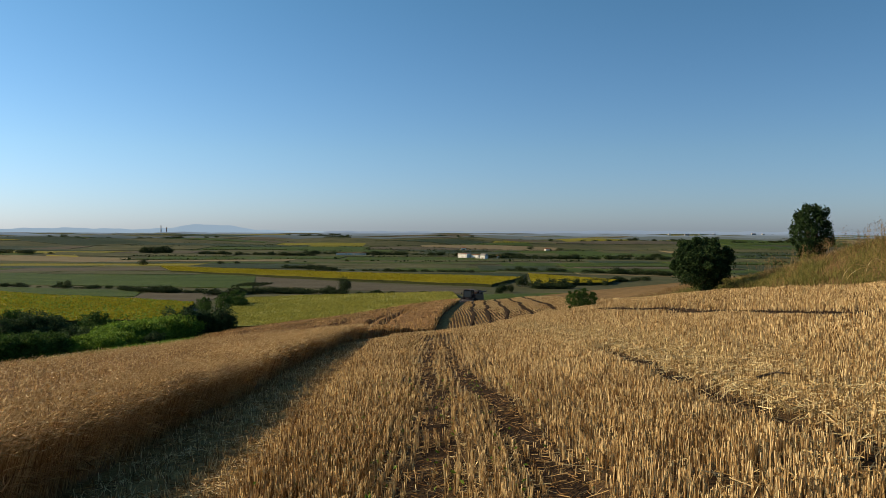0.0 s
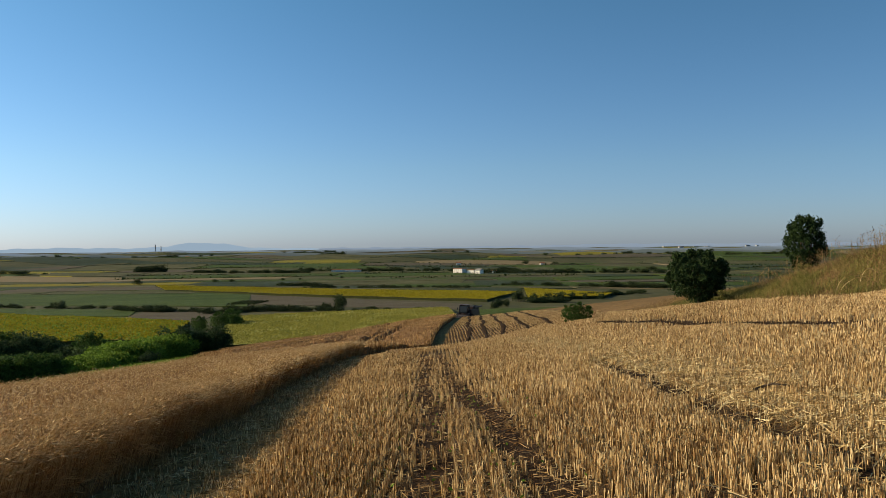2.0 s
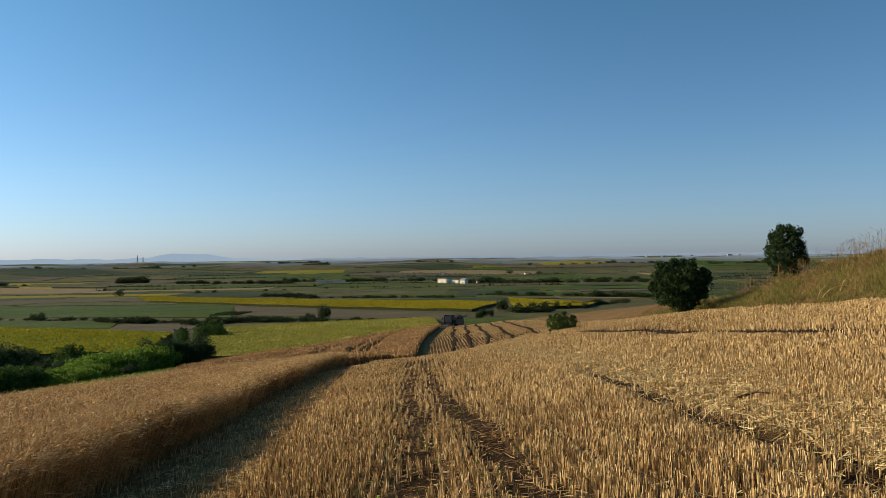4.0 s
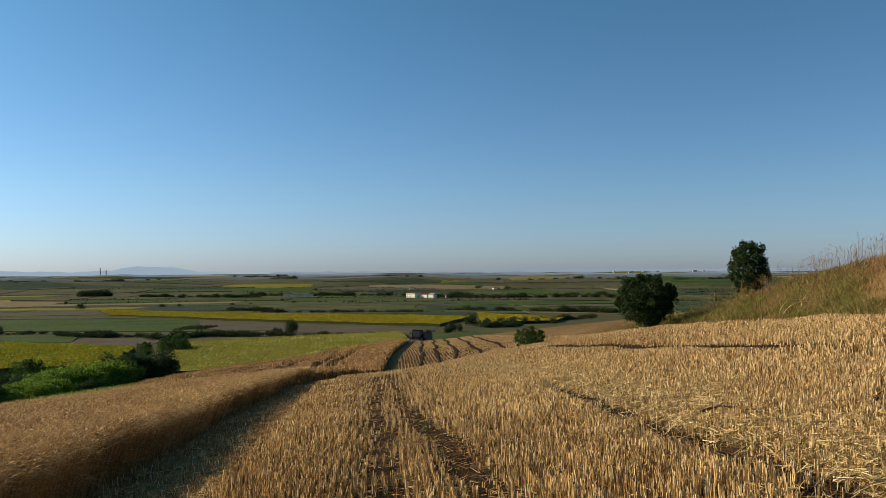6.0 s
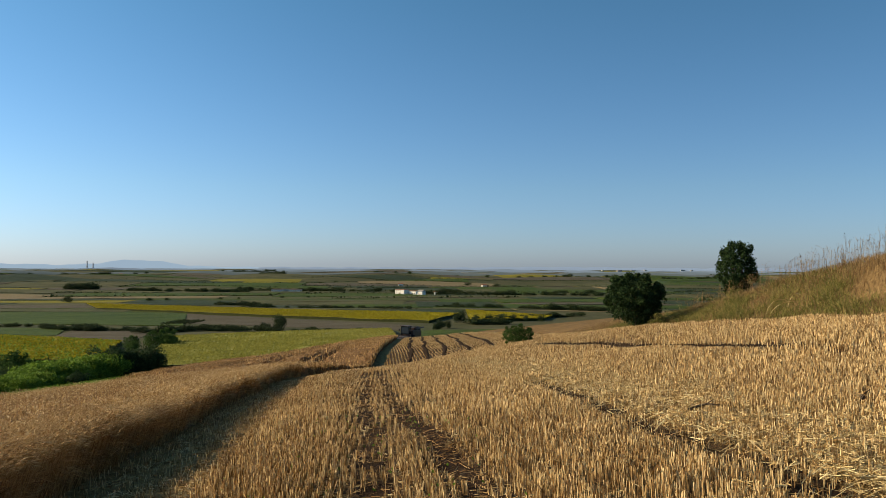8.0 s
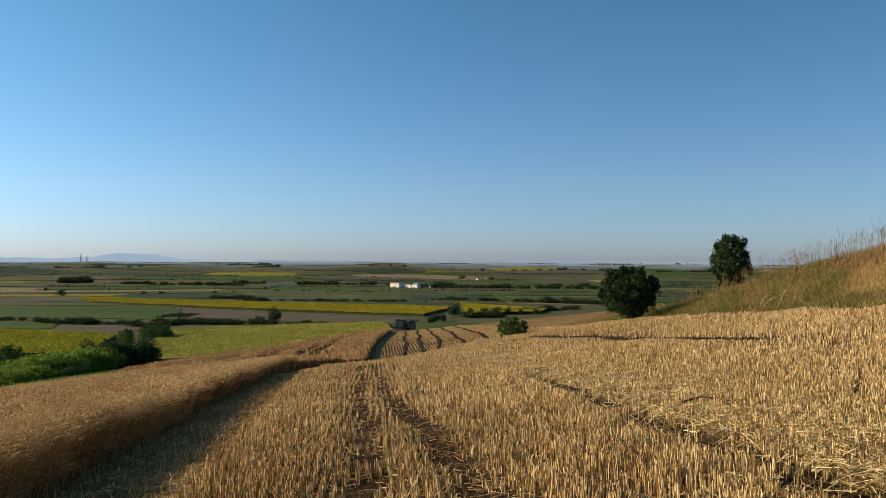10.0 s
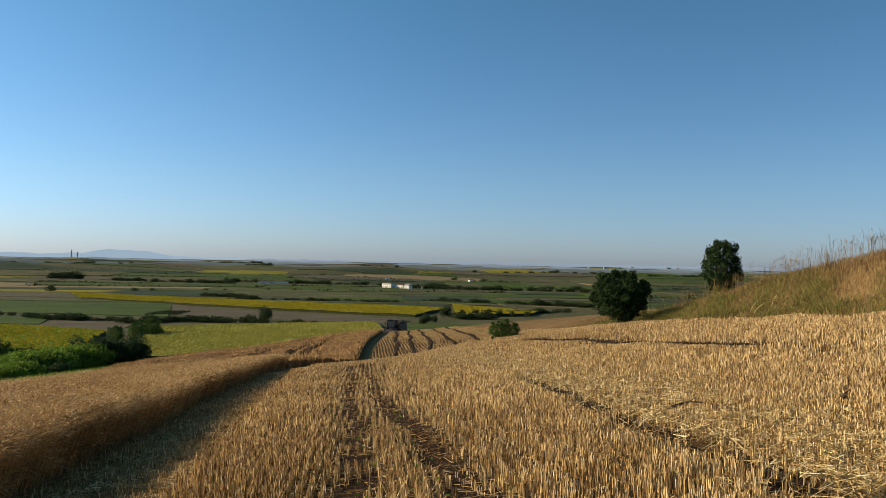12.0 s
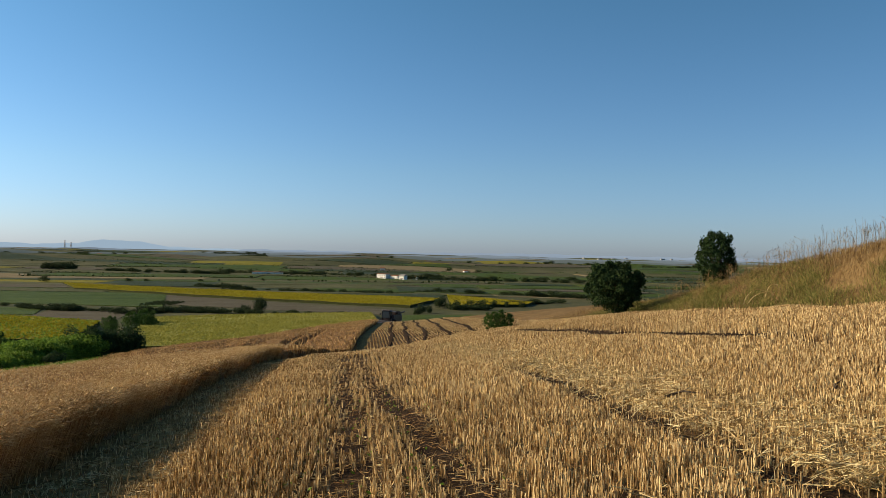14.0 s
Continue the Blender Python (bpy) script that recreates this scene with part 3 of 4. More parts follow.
strip("wheel_rut", lambda y: 9.3 - 0.15 * np.sin(y / 2), lambda y: 11.0 - 0.15 * np.sin(y / 2), 17, 52, 0.02, M_RUT, "dark wheel rut crossing the stubble slope", 0.3, 0.015)
for x1, x2 in FAR_RUTS:
    mid = lambda y: x1 + (x2 - x1) * (y - 66) / 70 + 0.14 * np.sin(y / 5 + x1 * 1.7) + 0.06 * np.sin(y / 1.9 + x1)
    strip("wheel_rut", lambda y: mid(y) - 0.2 - 0.1 * np.sin(y / 1.7), lambda y: mid(y) + 0.2 + 0.1 * np.sin(y / 2.9), 66, 138, 0.1, M_RUT, "dark uneven wheel rut on the far stubble", 0.8, 0.015)

# ---- standing wheat ----
TRAMS = (5.6, 7.4, 11.0, 12.8, 16.4, 18.2, 21.8, 23.6)


def wheat_plants(name, n, ya, yb, deep, tall, w, ear, label, bias=2.0, sides=3):
    y = rng.uniform(ya, yb, n)
    into = deep * rng.random(n) ** bias
    x = wheat_edge(y) - into
    base = np.stack([x, y, height(x, y)], 1)
    h = tall * rng.uniform(0.82, 1.1, n) * (1 + 0.05 * ripple(x, y, 1.6, 0.5) + 0.12 * ripple(x, y, 0.6, 1.1))
    bend = rng.normal(0, 0.14, (n, 2)) + np.array([0.1, 0.03])
    neck = base + np.stack([bend[:, 0] * h, bend[:, 1] * h, h], 1)
    d = np.stack([bend[:, 0] * 3 + rng.normal(0, 0.35, n), bend[:, 1] * 3 + rng.normal(0, 0.35, n), rng.uniform(-0.35, 0.8, n)], 1)
    tip = neck + unit(d) * ear * rng.uniform(0.7, 1.2, (n, 1))
    mid = neck + (tip - neck) * 0.4
    pieces = [sticks(base, neck, w, w * 0.6, 1)]
    ears = [sticks(neck, mid, w * 1.0, w * 2.6, sides), sticks(mid, tip, w * 2.6, w * 0.3, sides)]
    # awns, and a dry leaf blade
    for _ in range(2 if sides == 3 else 1):
        side = unit(d + rng.normal(0, 0.35, d.shape))
        ears.append(sticks(mid, mid + side * ear * 1.5, w * 0.45, w * 0.12, 1))
    leaf0 = base + (neck - base) * rng.uniform(0.3, 0.7, (n, 1))
    pieces.append(sticks(leaf0, leaf0 + unit(rng.normal(size=(n, 3)) * [1, 1, 0.5]) * 0.22, w * 1.8, w * 0.3, 1))
    tagged(sheet(name + "_ears", *gather(ears), M_EAR), "pale bearded ears of ripe wheat", "wheat", kind="stuff")
    return tagged(sheet(name, *gather(pieces), M_WHEAT), label, "wheat", kind="stuff")


wheat_plants("wheat_edge_plants", 30000, 2.0, 16, 1.8, 0.8, 0.0028, 0.085, "ripe bearded wheat standing along the cut edge", 1.6)
wheat_plants("wheat_edge_plants_beyond", 24000, 16, 46, 2.0, 0.78, 0.005, 0.1, "ripe bearded wheat standing along the cut edge", 1.5, 1)
wheat_plants("wheat_plants", 44000, 2.0, 56, 34, 0.78, 0.0058, 0.1, "ripe golden brown wheat on the falling slope", 1.3, 1)


def wheat_mass():
    ys = np.concatenate([np.arange(-10, 60, 0.5), np.arange(60, 152, 1.0)])
    into = np.concatenate([[0.12, 0.13], np.arange(0.45, 12, 0.45), np.arange(12, 30, 0.5), np.arange(30, 62, 1.2)])
    y = np.repeat(ys[:, None], len(into), 1)
    x = wheat_edge(y) - into - 0.15 * np.sin(y * 1.3)
    stand = np.where(y < 54, 0.55, 0.74) + 0.035 * rng.normal(size=x.shape) + 0.07 * ripple(x, y, 0.6, 1.1)
    for c in TRAMS:
        stand -= np.where(y > 66, 0.55, 0.0) * np.exp(-((into - c - 0.3 * np.sin(y / 5)) / 0.42) ** 2)
    stand = np.where(into < 0.125, 0.0, stand)
    stand = stand - (stand + 0.3) * np.where(y > 58, smooth(-1.5, 3.5, -0.27 * y - 2 + 0.8 * np.sin(y / 3) - x), 0)
    fall = smooth(138, 150, y - 0.55 * np.minimum(x, 0))
    z = height(x, y) + stand * (1 - fall) - 0.3 * fall
    k = len(into)
    i = (np.arange(len(ys) - 1)[:, None] * k + np.arange(k - 1)).ravel()
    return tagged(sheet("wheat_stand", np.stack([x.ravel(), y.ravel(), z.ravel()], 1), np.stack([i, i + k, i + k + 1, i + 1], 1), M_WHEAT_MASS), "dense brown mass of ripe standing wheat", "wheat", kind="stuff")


wheat_mass()


def far_wheat(n):
    """The crop beyond the dip, seen as a ragged nap of stalks."""
    y = rng.uniform(50, 146, n)
    x = wheat_edge(y) + 0.05 - rng.random(n) ** 1.2 * (0.27 * y + 5)
    tram = np.zeros(n)
    for c in TRAMS:
        tram = np.maximum(tram, np.exp(-((wheat_edge(y) - x - c - 0.3 * np.sin(y / 5)) / 0.5) ** 2) * (y > 66))
    keep = rng.random(n) > tram
    x, y = x[keep], y[keep]
    m = len(x)
    base = np.stack([x, y, height(x, y) + 0.3], 1)
    tip = base + np.stack([rng.normal(0.03, 0.1, m), rng.normal(0, 0.1, m), rng.uniform(0.35, 0.62, m)], 1)
    tagged(sheet("wheat_beyond_the_dip", *sticks(base, tip, 0.016, 0.024, 1), M_WHEAT), "brown ripe wheat beyond the dip", "wheat", kind="stuff")


far_wheat(42000)

# ---- the grassy bank ----
def grass(name, n, xa, xb, ya, yb, tall, w, material, label, patch=None, curl=0.35):
    y = ya + (yb - ya) * rng.random(n) ** 1.3
    x = rng.uniform(xa, xb, n)
    if patch is not None:
        keep = patch(x, y) > rng.random(n)
        x, y = x[keep], y[keep]
    m = len(x)
    base = np.stack([x, y, height(x, y) - 0.02], 1)
    h = tall * rng.uniform(0.5, 1.15, m) * (1 + 0.3 * ripple(x, y, 2.5, 0.2))
    bend = rng.normal(0, curl, (m, 2))
    mid = base + np.stack([bend[:, 0] * h * 0.3, bend[:, 1] * h * 0.3, h * 0.6], 1)
    tip = mid + np.stack([bend[:, 0] * h * 0.7, bend[:, 1] * h * 0.7, h * 0.4], 1)
    return tagged(sheet(name, *gather([sticks(base, mid, w, w * 0.8, 1), sticks(mid, tip, w * 0.8, w * 0.15, 1)]), material), label, "grass", kind="stuff")


green_patch = lambda x, y: smooth(0.0, 0.6, ripple(x, y, 4.0, 1.4) + 0.5 * (x < 20.5)) * (y < 60)
grass("bank_grass", 76000, 16.3, 29, 14, 66, 0.42, 0.006, M_DRY, "dry reddish-brown tall grass on the field bank", lambda x, y: 0.3 + 0.7 * smooth(18.0, 20.5, x + 1.2 * ripple(x, y, 2.0, 0.5)))
grass("bank_weeds", 34000, 16.6, 25, 14, 60, 0.42, 0.008, M_WEED, "green weeds among the dry bank grass", green_patch, 0.5)
grass("bank_foot_weeds", 22000, 16.6, 19.2, 15, 54, 0.48, 0.008, M_WEED, "dark green weeds at the foot of the bank", lambda x, y: smooth(-0.5, 0.5, ripple(x, y, 2.2, 0.7)), 0.5)


# green sprouts between the stubble rows
n = 350
y = 4.6 + 12 * rng.random(n) ** 1.5
x = np.round(rng.uniform(-1.8, 1.2, n) / 0.6) * 0.6 + rng.normal(0, 0.1, n)
sprout = np.stack([x, y, height(x, y) + rng.uniform(0.03, 0.2, n)], 1)
tagged(sheet("weed_sprouts", *leaves(sprout, 0.05), M_LEAF_GREEN), "small green weed sprouts among the stubble", "weeds", kind="stuff")


def fallen_stick(x, y, turn, long):
    t = np.linspace(0, 1, 6)
    px = x + math.cos(turn) * long * t + 0.03 * np.sin(7 * t)
    py = y + math.sin(turn) * long * t
    p = np.stack([px, py, height(px, py) + 0.16 + 0.04 * np.sin(4 * t)], 1)
    root = tagged(new("fallen_stick"), "dark crooked stick lying on the straw", "stick", "fallen sticks")
    sheet("stem", *sticks(p[:-1], p[1:], np.linspace(0.022, 0.012, 5), np.linspace(0.02, 0.008, 5), 3), M_BARK, root)
    sheet("twig", *sticks(p[2:3], p[2:3] + np.array([[0.16, 0.1, 0.05]]), 0.009, 0.004, 3), M_BARK, root)


fallen_stick(4.2, 9.9, -0.35, 0.55)
fallen_stick(5.6, 8.3, 0.9, 0.4)

# rough grass between the ravine shrubs
n = 16000
y = rng.uniform(62, 112, n)
x = -0.29 * y - 2 - rng.uniform(0, 52, n)
base = np.stack([x, y, height(x, y) - 0.05], 1)
tip = base + np.stack([rng.normal(0, 0.25, n), rng.normal(0, 0.25, n), rng.uniform(0.3, 0.8, n)], 1)
tagged(sheet("ravine_grass", *sticks(base, tip, 0.03, 0.012, 1), M_LEAF_GREEN), "rough bright green grass in the ravine", "grass", kind="stuff")
rng = np.random.default_rng(21)

# ---- bushes and trees ----
def crown_points(n, lobes, rx, ry, rz, z0, hollow=0.55, ragged=False, tufts=0, taper=0.12):
    """Points near the skin of an uneven crown made of lobes."""
    c = unit(rng.normal(size=(lobes, 3))) * rng.uniform(0.2, 0.72, (lobes, 1))
    r = rng.uniform(0.24, 0.44, lobes)
    if ragged:
        c, r = c * 1.15, r * 0.8
    if tufts:                            # leafy shoots that stand out of the crown, mostly upward
        i = np.arange(lobes) + 0.5
        up, a = 1 - 2 * i / lobes, i * 2.39996
        c = np.stack([np.sqrt(1 - up * up) * np.cos(a), np.sqrt(1 - up * up) * np.sin(a), up], 1) * rng.uniform(0.45, 0.72, (lobes, 1))
        d = unit(rng.normal(size=(tufts, 3)) + [0, 0, 0.45])
        c, r = np.concatenate([c, d * rng.uniform(0.74, 0.95, (tufts, 1))]), np.concatenate([r * 0.85, rng.uniform(0.07, 0.16, tufts)])
        lobes += tufts
    k = rng.integers(0, lobes, n)
    p = c[k] + unit(rng.normal(size=(n, 3))) * (r[k] * rng.uniform(hollow, 1.05, n) ** 0.6 * np.where(rng.random(n) < 0.1, 1.25, 1.0))[:, None]
    p[:, :2] *= (1.02 - taper + taper * smooth(-1, 0.3, p[:, 2]))[:, None]
    p[:, 2] = np.maximum(p[:, 2], -0.98 + 0.1 * rng.random(n))
    return p * [rx, ry, rz] + [0, 0, z0]


def tree(name, label, category, tall, wide, n_leaves, leaf, leaf_mat, stem=0.25, lobes=16, limbs=9, group="", tufts=0, taper=0.12):
    """A tapered trunk with forking limbs and a crown of single leaves. stem: share of the height that is bare."""
    root = tagged(new(name), label, category, group)
    z0 = tall * (stem + (1 - stem) / 2)
    half = tall * (1 - stem) / 2
    if stem < 0.06:                      # shrubs are leafy to the ground
        z0, half = (tall * 0.52, tall * 0.5) if stem else (tall * 0.42, tall * 0.58)
    pts = crown_points(n_leaves, lobes, wide / 2 * 1.1, wide / 2 * 1.1, half * 1.02, z0, ragged=lobes == 40, tufts=tufts, taper=taper)
    pts[:, 2] = np.where(pts[:, 2] < 0.02, rng.uniform(0.02, 0.4 * tall, len(pts)), pts[:, 2])
    segs_a, segs_b, ra, rb = [], [], [], []
    fork = tall * max(stem, 0.12)
    r0 = 0.028 * tall + 0.02
    segs_a.append((0, 0, -0.3)), segs_b.append((0.02 * tall, 0, fork)), ra.append(r0), rb.append(r0 * 0.75)
    for _ in range(limbs):
        a = rng.uniform(0, 2 * math.pi)
        e = np.array([math.cos(a) * wide * rng.uniform(0.08, 0.2), math.sin(a) * wide * rng.uniform(0.08, 0.2), fork + tall * (1 - stem) * rng.uniform(0.25, 0.6)])
        segs_a.append((0.02 * tall, 0, fork * rng.uniform(0.7, 1.0))), segs_b.append(tuple(e)), ra.append(r0 * 0.5), rb.append(r0 * 0.25)
        for _ in range(2):
            f = e + rng.normal(0, 1, 3) * [wide * 0.09, wide * 0.09, tall * 0.06] + [0, 0, tall * 0.1]
            segs_a.append(tuple(e)), segs_b.append(tuple(f)), ra.append(r0 * 0.25), rb.append(r0 * 0.08)
    sheet("trunk", *sticks(np.array(segs_a, float), np.array(segs_b, float), np.array(ra), np.array(rb), 3), M_BARK, root)
    sheet("crown", *leaves(pts, leaf), leaf_mat, root)
    return root


def ground_at(x, y):
    return float(height(x, y))


def plant(ob, x, y, turn=None, size=1.0, flat=1.0):
    turn = rng.uniform(0, 360) if turn is None else turn
    c = copy_thing(ob, pose(x, y, ground_at(x, y) - 0.05, 0, 0, turn) @ Matrix.Diagonal((size, size, size * flat, 1)))
    return c


def place(ob, x, y, turn=0):
    ob.matrix_basis = pose(x, y, ground_at(x, y) - 0.05, 0, 0, turn)
    return ob


place(tree("round_bush", "large dense dark green bush at the stubble's edge", "bush", 3.4, 3.35, 24000, 0.14, M_LEAF, 0.02, 60, 14, tufts=90, taper=0.0), 15.35, 44)
place(tree("young_tree", "small dark leafy tree on the grassy bank", "tree", 3.9, 2.5, 13000, 0.14, M_LEAF, 0.04, 50, 10, tufts=80, taper=0.4), 22.8, 46)
place(tree("low_shrub", "low green shrub growing in the stubble", "shrub", 1.75, 2.7, 6000, 0.12, M_LEAF_MID, 0.0, 34, 8, tufts=30), 11.6, 62)
place(tree("bank_shrub", "yellow-green broom shrub beside the dark bush", "shrub", 1.0, 1.6, 1500, 0.09, M_WEED, 0.0, 9, 7), 16.1, 42.4)
place(tree("small_sapling", "small dark sapling shrub beside the young tree", "shrub", 1.0, 1.6, 1200, 0.1, M_LEAF, 0.0, 8, 6), 24.6, 46.5)
place(tree("pale_shrub", "pale green shrub at the foot of the young tree", "shrub", 1.1, 1.2, 1300, 0.09, M_WEED, 0.0, 8, 6), 21.9, 44.5)

# shrubs in the ravine below the wheat
dark_shrub = place(tree("ravine_shrub", "dark leafy shrub in the ravine, leaves painted darker for shade", "shrub", 4.4, 5.0, 5000, 0.26, M_LEAF_SHADE, 0.0, 40, 10, "ravine shrubs"), -41, 125)
mixed_shrub = place(tree("ravine_shrub", "mid-green leafy shrub in the ravine below the wheat", "shrub", 4.0, 5.0, 5200, 0.26, M_LEAF_MID, 0.0, 40, 10, "ravine shrubs"), -53, 96)
fresh_shrub = place(tree("ravine_shrub", "bright green shrub in the ravine below the wheat", "shrub", 3.2, 5.0, 5500, 0.26, M_LEAF_GREEN, 0.0, 40, 10, "ravine shrubs"), -46, 110)
tall_shrub = place(tree("ravine_tree", "mid-green small tree in the ravine", "tree", 5.2, 6.6, 5600, 0.3, M_LEAF_MID, 0.0, 50, 10, "ravine shrubs", tufts=24), -67, 228)
def thicket(ob, a, b, count, low, high, deep):
    """Shrubs crowded about a line; low and high: their size."""
    for i in range(count):
        t = (i + rng.uniform(0, 1)) / count
        plant(ob, a[0] + (b[0] - a[0]) * t + rng.normal(0, 0.5), a[1] + (b[1] - a[1]) * t + rng.normal(0, deep), size=rng.uniform(low, high))


thicket(mixed_shrub, (-57, 95), (-49, 95), 13, 0.9, 1.35, 1.5)          # crowding up to the wheat
thicket(fresh_shrub, (-51, 97), (-44, 101), 22, 0.8, 1.15, 1.5)         # the bright band
thicket(fresh_shrub, (-48, 107), (-43, 122), 30, 1.05, 1.55, 1.5)
thicket(fresh_shrub, (-62, 108), (-50, 106), 10, 0.7, 1.1, 2.0)
thicket(dark_shrub, (-45, 123), (-38, 126), 9, 0.9, 1.45, 1.0)          # the dark clump at its end
thicket(dark_shrub, (-42, 104), (-40, 106), 3, 0.45, 0.6, 0.5)
thicket(dark_shrub, (-94, 150), (-80, 150), 12, 0.9, 1.5, 4.0)          # the ravine's far side, its shade put into the leaves' colour
thicket(dark_shrub, (-80, 150), (-64, 150), 9, 0.6, 1.0, 4.0)
thicket(dark_shrub, (-74, 142), (-56, 140), 12, 0.7, 1.0, 3.0)
thicket(dark_shrub, (-86, 132), (-60, 134), 15, 0.7, 1.05, 4.0)
thicket(mixed_shrub, (-78, 118), (-56, 118), 14, 0.6, 1.0, 3.0)
for x, y, s in ((-70, 150, 1.15), (-88, 152, 1.2), (-62, 226, 0.85), (-72, 224, 0.8), (-65, 234, 1.1), (-69, 216, 0.6)):
    plant(tall_shrub, x, y, size=s)

# trees and hedges of the valley
valley_tree = tree("valley_tree", "round dark green broadleaf tree between the fields", "tree", 7.5, 8.5, 2400, 0.55, M_LEAF_FAR, 0.0, 30, 8, "valley trees")
place(valley_tree, -45, 338)
hedge_bush = tree("hedge_bush", "dark green hedgerow bush between the fields", "bush", 3.4, 6.0, 900, 0.5, M_LEAF_FAR, 0.0, 12, 5, "hedgerow bushes")
place(hedge_bush, -52, 340)
far_tree = tree("far_tree", "dark distant tree on the plain", "tree", 7.5, 11, 900, 0.8, M_LEAF_FAR, 0.0, 24, 5, "distant trees")
place(far_tree, -296, 735)
for x, y, s in ((41.5, 386, 1.0), (27, 335, 0.62), (31, 338, 0.55), (24, 318, 0.5), (52, 402, 0.55), (59, 402, 0.6), (66, 404, 0.55), (73, 405, 0.6), (80, 404, 0.5), (88, 402, 0.55), (-194, 385, 0.6), (-200, 388, 0.5)):
    plant(valley_tree, x, y, size=s)


def hedge(ob, a, b, count, size=(0.6, 1.2), stray=0.05, gaps=0.0):
    """Bushes strung along a line, uneven in size and spacing."""
    span = math.hypot(b[0] - a[0], b[1] - a[1])
    for i in range(count):
        if rng.random() < gaps:
            continue
        t = (i + rng.uniform(-0.3, 0.3)) / max(count - 1, 1)
        t += 0.06 * math.sin(9 * t + a[0]) + rng.normal(0, 0.02)
        plant(ob, a[0] + (b[0] - a[0]) * t + rng.normal(0, stray * span * 0.3), a[1] + (b[1] - a[1]) * t + rng.normal(0, stray * span * 0.3), size=1.3 * rng.uniform(*size), flat=rng.uniform(0.5, 0.8))


hedge(hedge_bush, (-156, 355), (-122, 331), 16, (0.45, 1.375), gaps=0)
hedge(hedge_bush, (-122, 331), (-85, 324), 14, (0.3, 1.0), gaps=0.1)
hedge(hedge_bush, (-243, 407), (-162, 366), 18, (0.3375, 1.0), gaps=0.15)
hedge(hedge_bush, (-82, 329), (-44, 317), 18, (0.375, 1.25), gaps=0)
hedge(hedge_bush, (-37, 316), (-5, 306), 16, (0.3, 0.9375), gaps=0.2)
hedge(hedge_bush, (-95, 311), (-82, 324), 8, (0.45, 1.25), gaps=0)
for i in range(30):                      # a square plot of dark rows
    plant(hedge_bush, -108 + 2.6 * (i % 6), 384 + 7 * (i // 6), size=0.4)
hedge(hedge_bush, (-144, 668), (-96, 640), 18, (0.525, 1.5), gaps=0)
hedge(hedge_bush, (-96, 600), (20, 575), 46, (0.375, 1.25), gaps=0.1)
hedge(hedge_bush, (66, 419), (128, 473), 29, (0.525, 1.375), gaps=0)
hedge(hedge_bush, (47, 373), (64, 374), 10, (0.525, 1.375), gaps=0)
hedge(far_tree, (113, 582), (170, 545), 30, (0.375, 1.0), gaps=0)
hedge(far_tree, (87, 984), (272, 951), 52, (0.375, 1.25), gaps=0.15)
hedge(far_tree, (-369, 1096), (-178, 1046), 60, (0.375, 1.1875), gaps=0.15)
hedge(far_tree, (-190, 1115), (13, 1060), 52, (0.375, 1.25), gaps=0.25)
hedge(far_tree, (62, 1007), (100, 1002), 8, (0.6, 1.625), gaps=0)
hedge(far_tree, (-451, 1117), (-409, 1118), 10, (0.75, 2.0), gaps=0)
hedge(far_tree, (-624, 1049), (-556, 1040), 6, (0.525, 1.5), gaps=0.2)
hedge(far_tree, (45, 615), (98, 597), 11, (0.3, 0.875), gaps=0.3)
hedge(far_tree, (-262, 743), (-56, 887), 10, (0.2625, 0.75), gaps=0.3)
hedge(far_tree, (-516, 1126), (-377, 1093), 11, (0.225, 0.75), gaps=0.3)
hedge(far_tree, (-531, 2810), (-298, 2395), 25, (1.125, 3.125), gaps=0)
hedge(far_tree, (-515, 2963), (-403, 2885), 13, (1.125, 3.125), gaps=0)
hedge(far_tree, (-973, 2401), (-849, 2411), 16, (0.75, 2.5), gaps=0)
hedge(far_tree, (182, 1533), (279, 1491), 9, (0.45, 1.375), gaps=0.2)
hedge(far_tree, (-1187, 2223), (-1013, 2285), 9, (0.6, 1.75), gaps=0.3)
hedge(far_tree, (-182, 1669), (177, 2008), 16, (0.525, 1.625), gaps=0.4)
hedge(far_tree, (406, 2172), (580, 1928), 18, (0.525, 1.625), gaps=0.3)
hedge(far_tree, (744, 1938), (885, 1893), 16, (0.525, 1.5), gaps=0.2)
hedge(far_tree, (-768, 2507), (-556, 2779), 16, (0.6, 1.875), gaps=0.3)
hedge(far_tree, (-182, 2864), (381, 2324), 20, (0.6, 2.0), gaps=0.4)
hedge(far_tree, (465, 2303), (1095, 2342), 25, (0.6, 2.0), gaps=0.3)
hedge(far_tree, (254, 1059), (306, 1018), 8, (0.375, 1.125), gaps=0.2)


# weed stalks along the top of the bank
def stalks():
    n = 420
    y = 18 + 30 * rng.random(n) ** 1.2
    x = rng.uniform(19.5, 24, n)
    base = np.stack([x, y, height(x, y)], 1)
    top = base + np.stack([rng.normal(0, 0.12, n), rng.normal(0, 0.12, n), rng.uniform(0.6, 1.35, n)], 1)
    pieces = [sticks(base, top, 0.006, 0.003, 3)]
    for _ in range(5):
        f = rng.uniform(0.5, 1.0, (n, 1))
        p = base + (top - base) * f
        q = p + rng.normal(0, 1, (n, 3)) * [0.12, 0.12, 0.05] + [0, 0, 0.13]
        pieces += [sticks(p, q, 0.004, 0.002, 3), sticks(q, q + rng.normal(0, 0.02, (n, 3)) + [0, 0, 0.04], 0.012, 0.004, 3)]
    tagged(sheet("weed_stalks", *gather(pieces), M_DRY), "tall dry branching weed stalks on the bank's crest", "weeds", kind="stuff")


stalks()


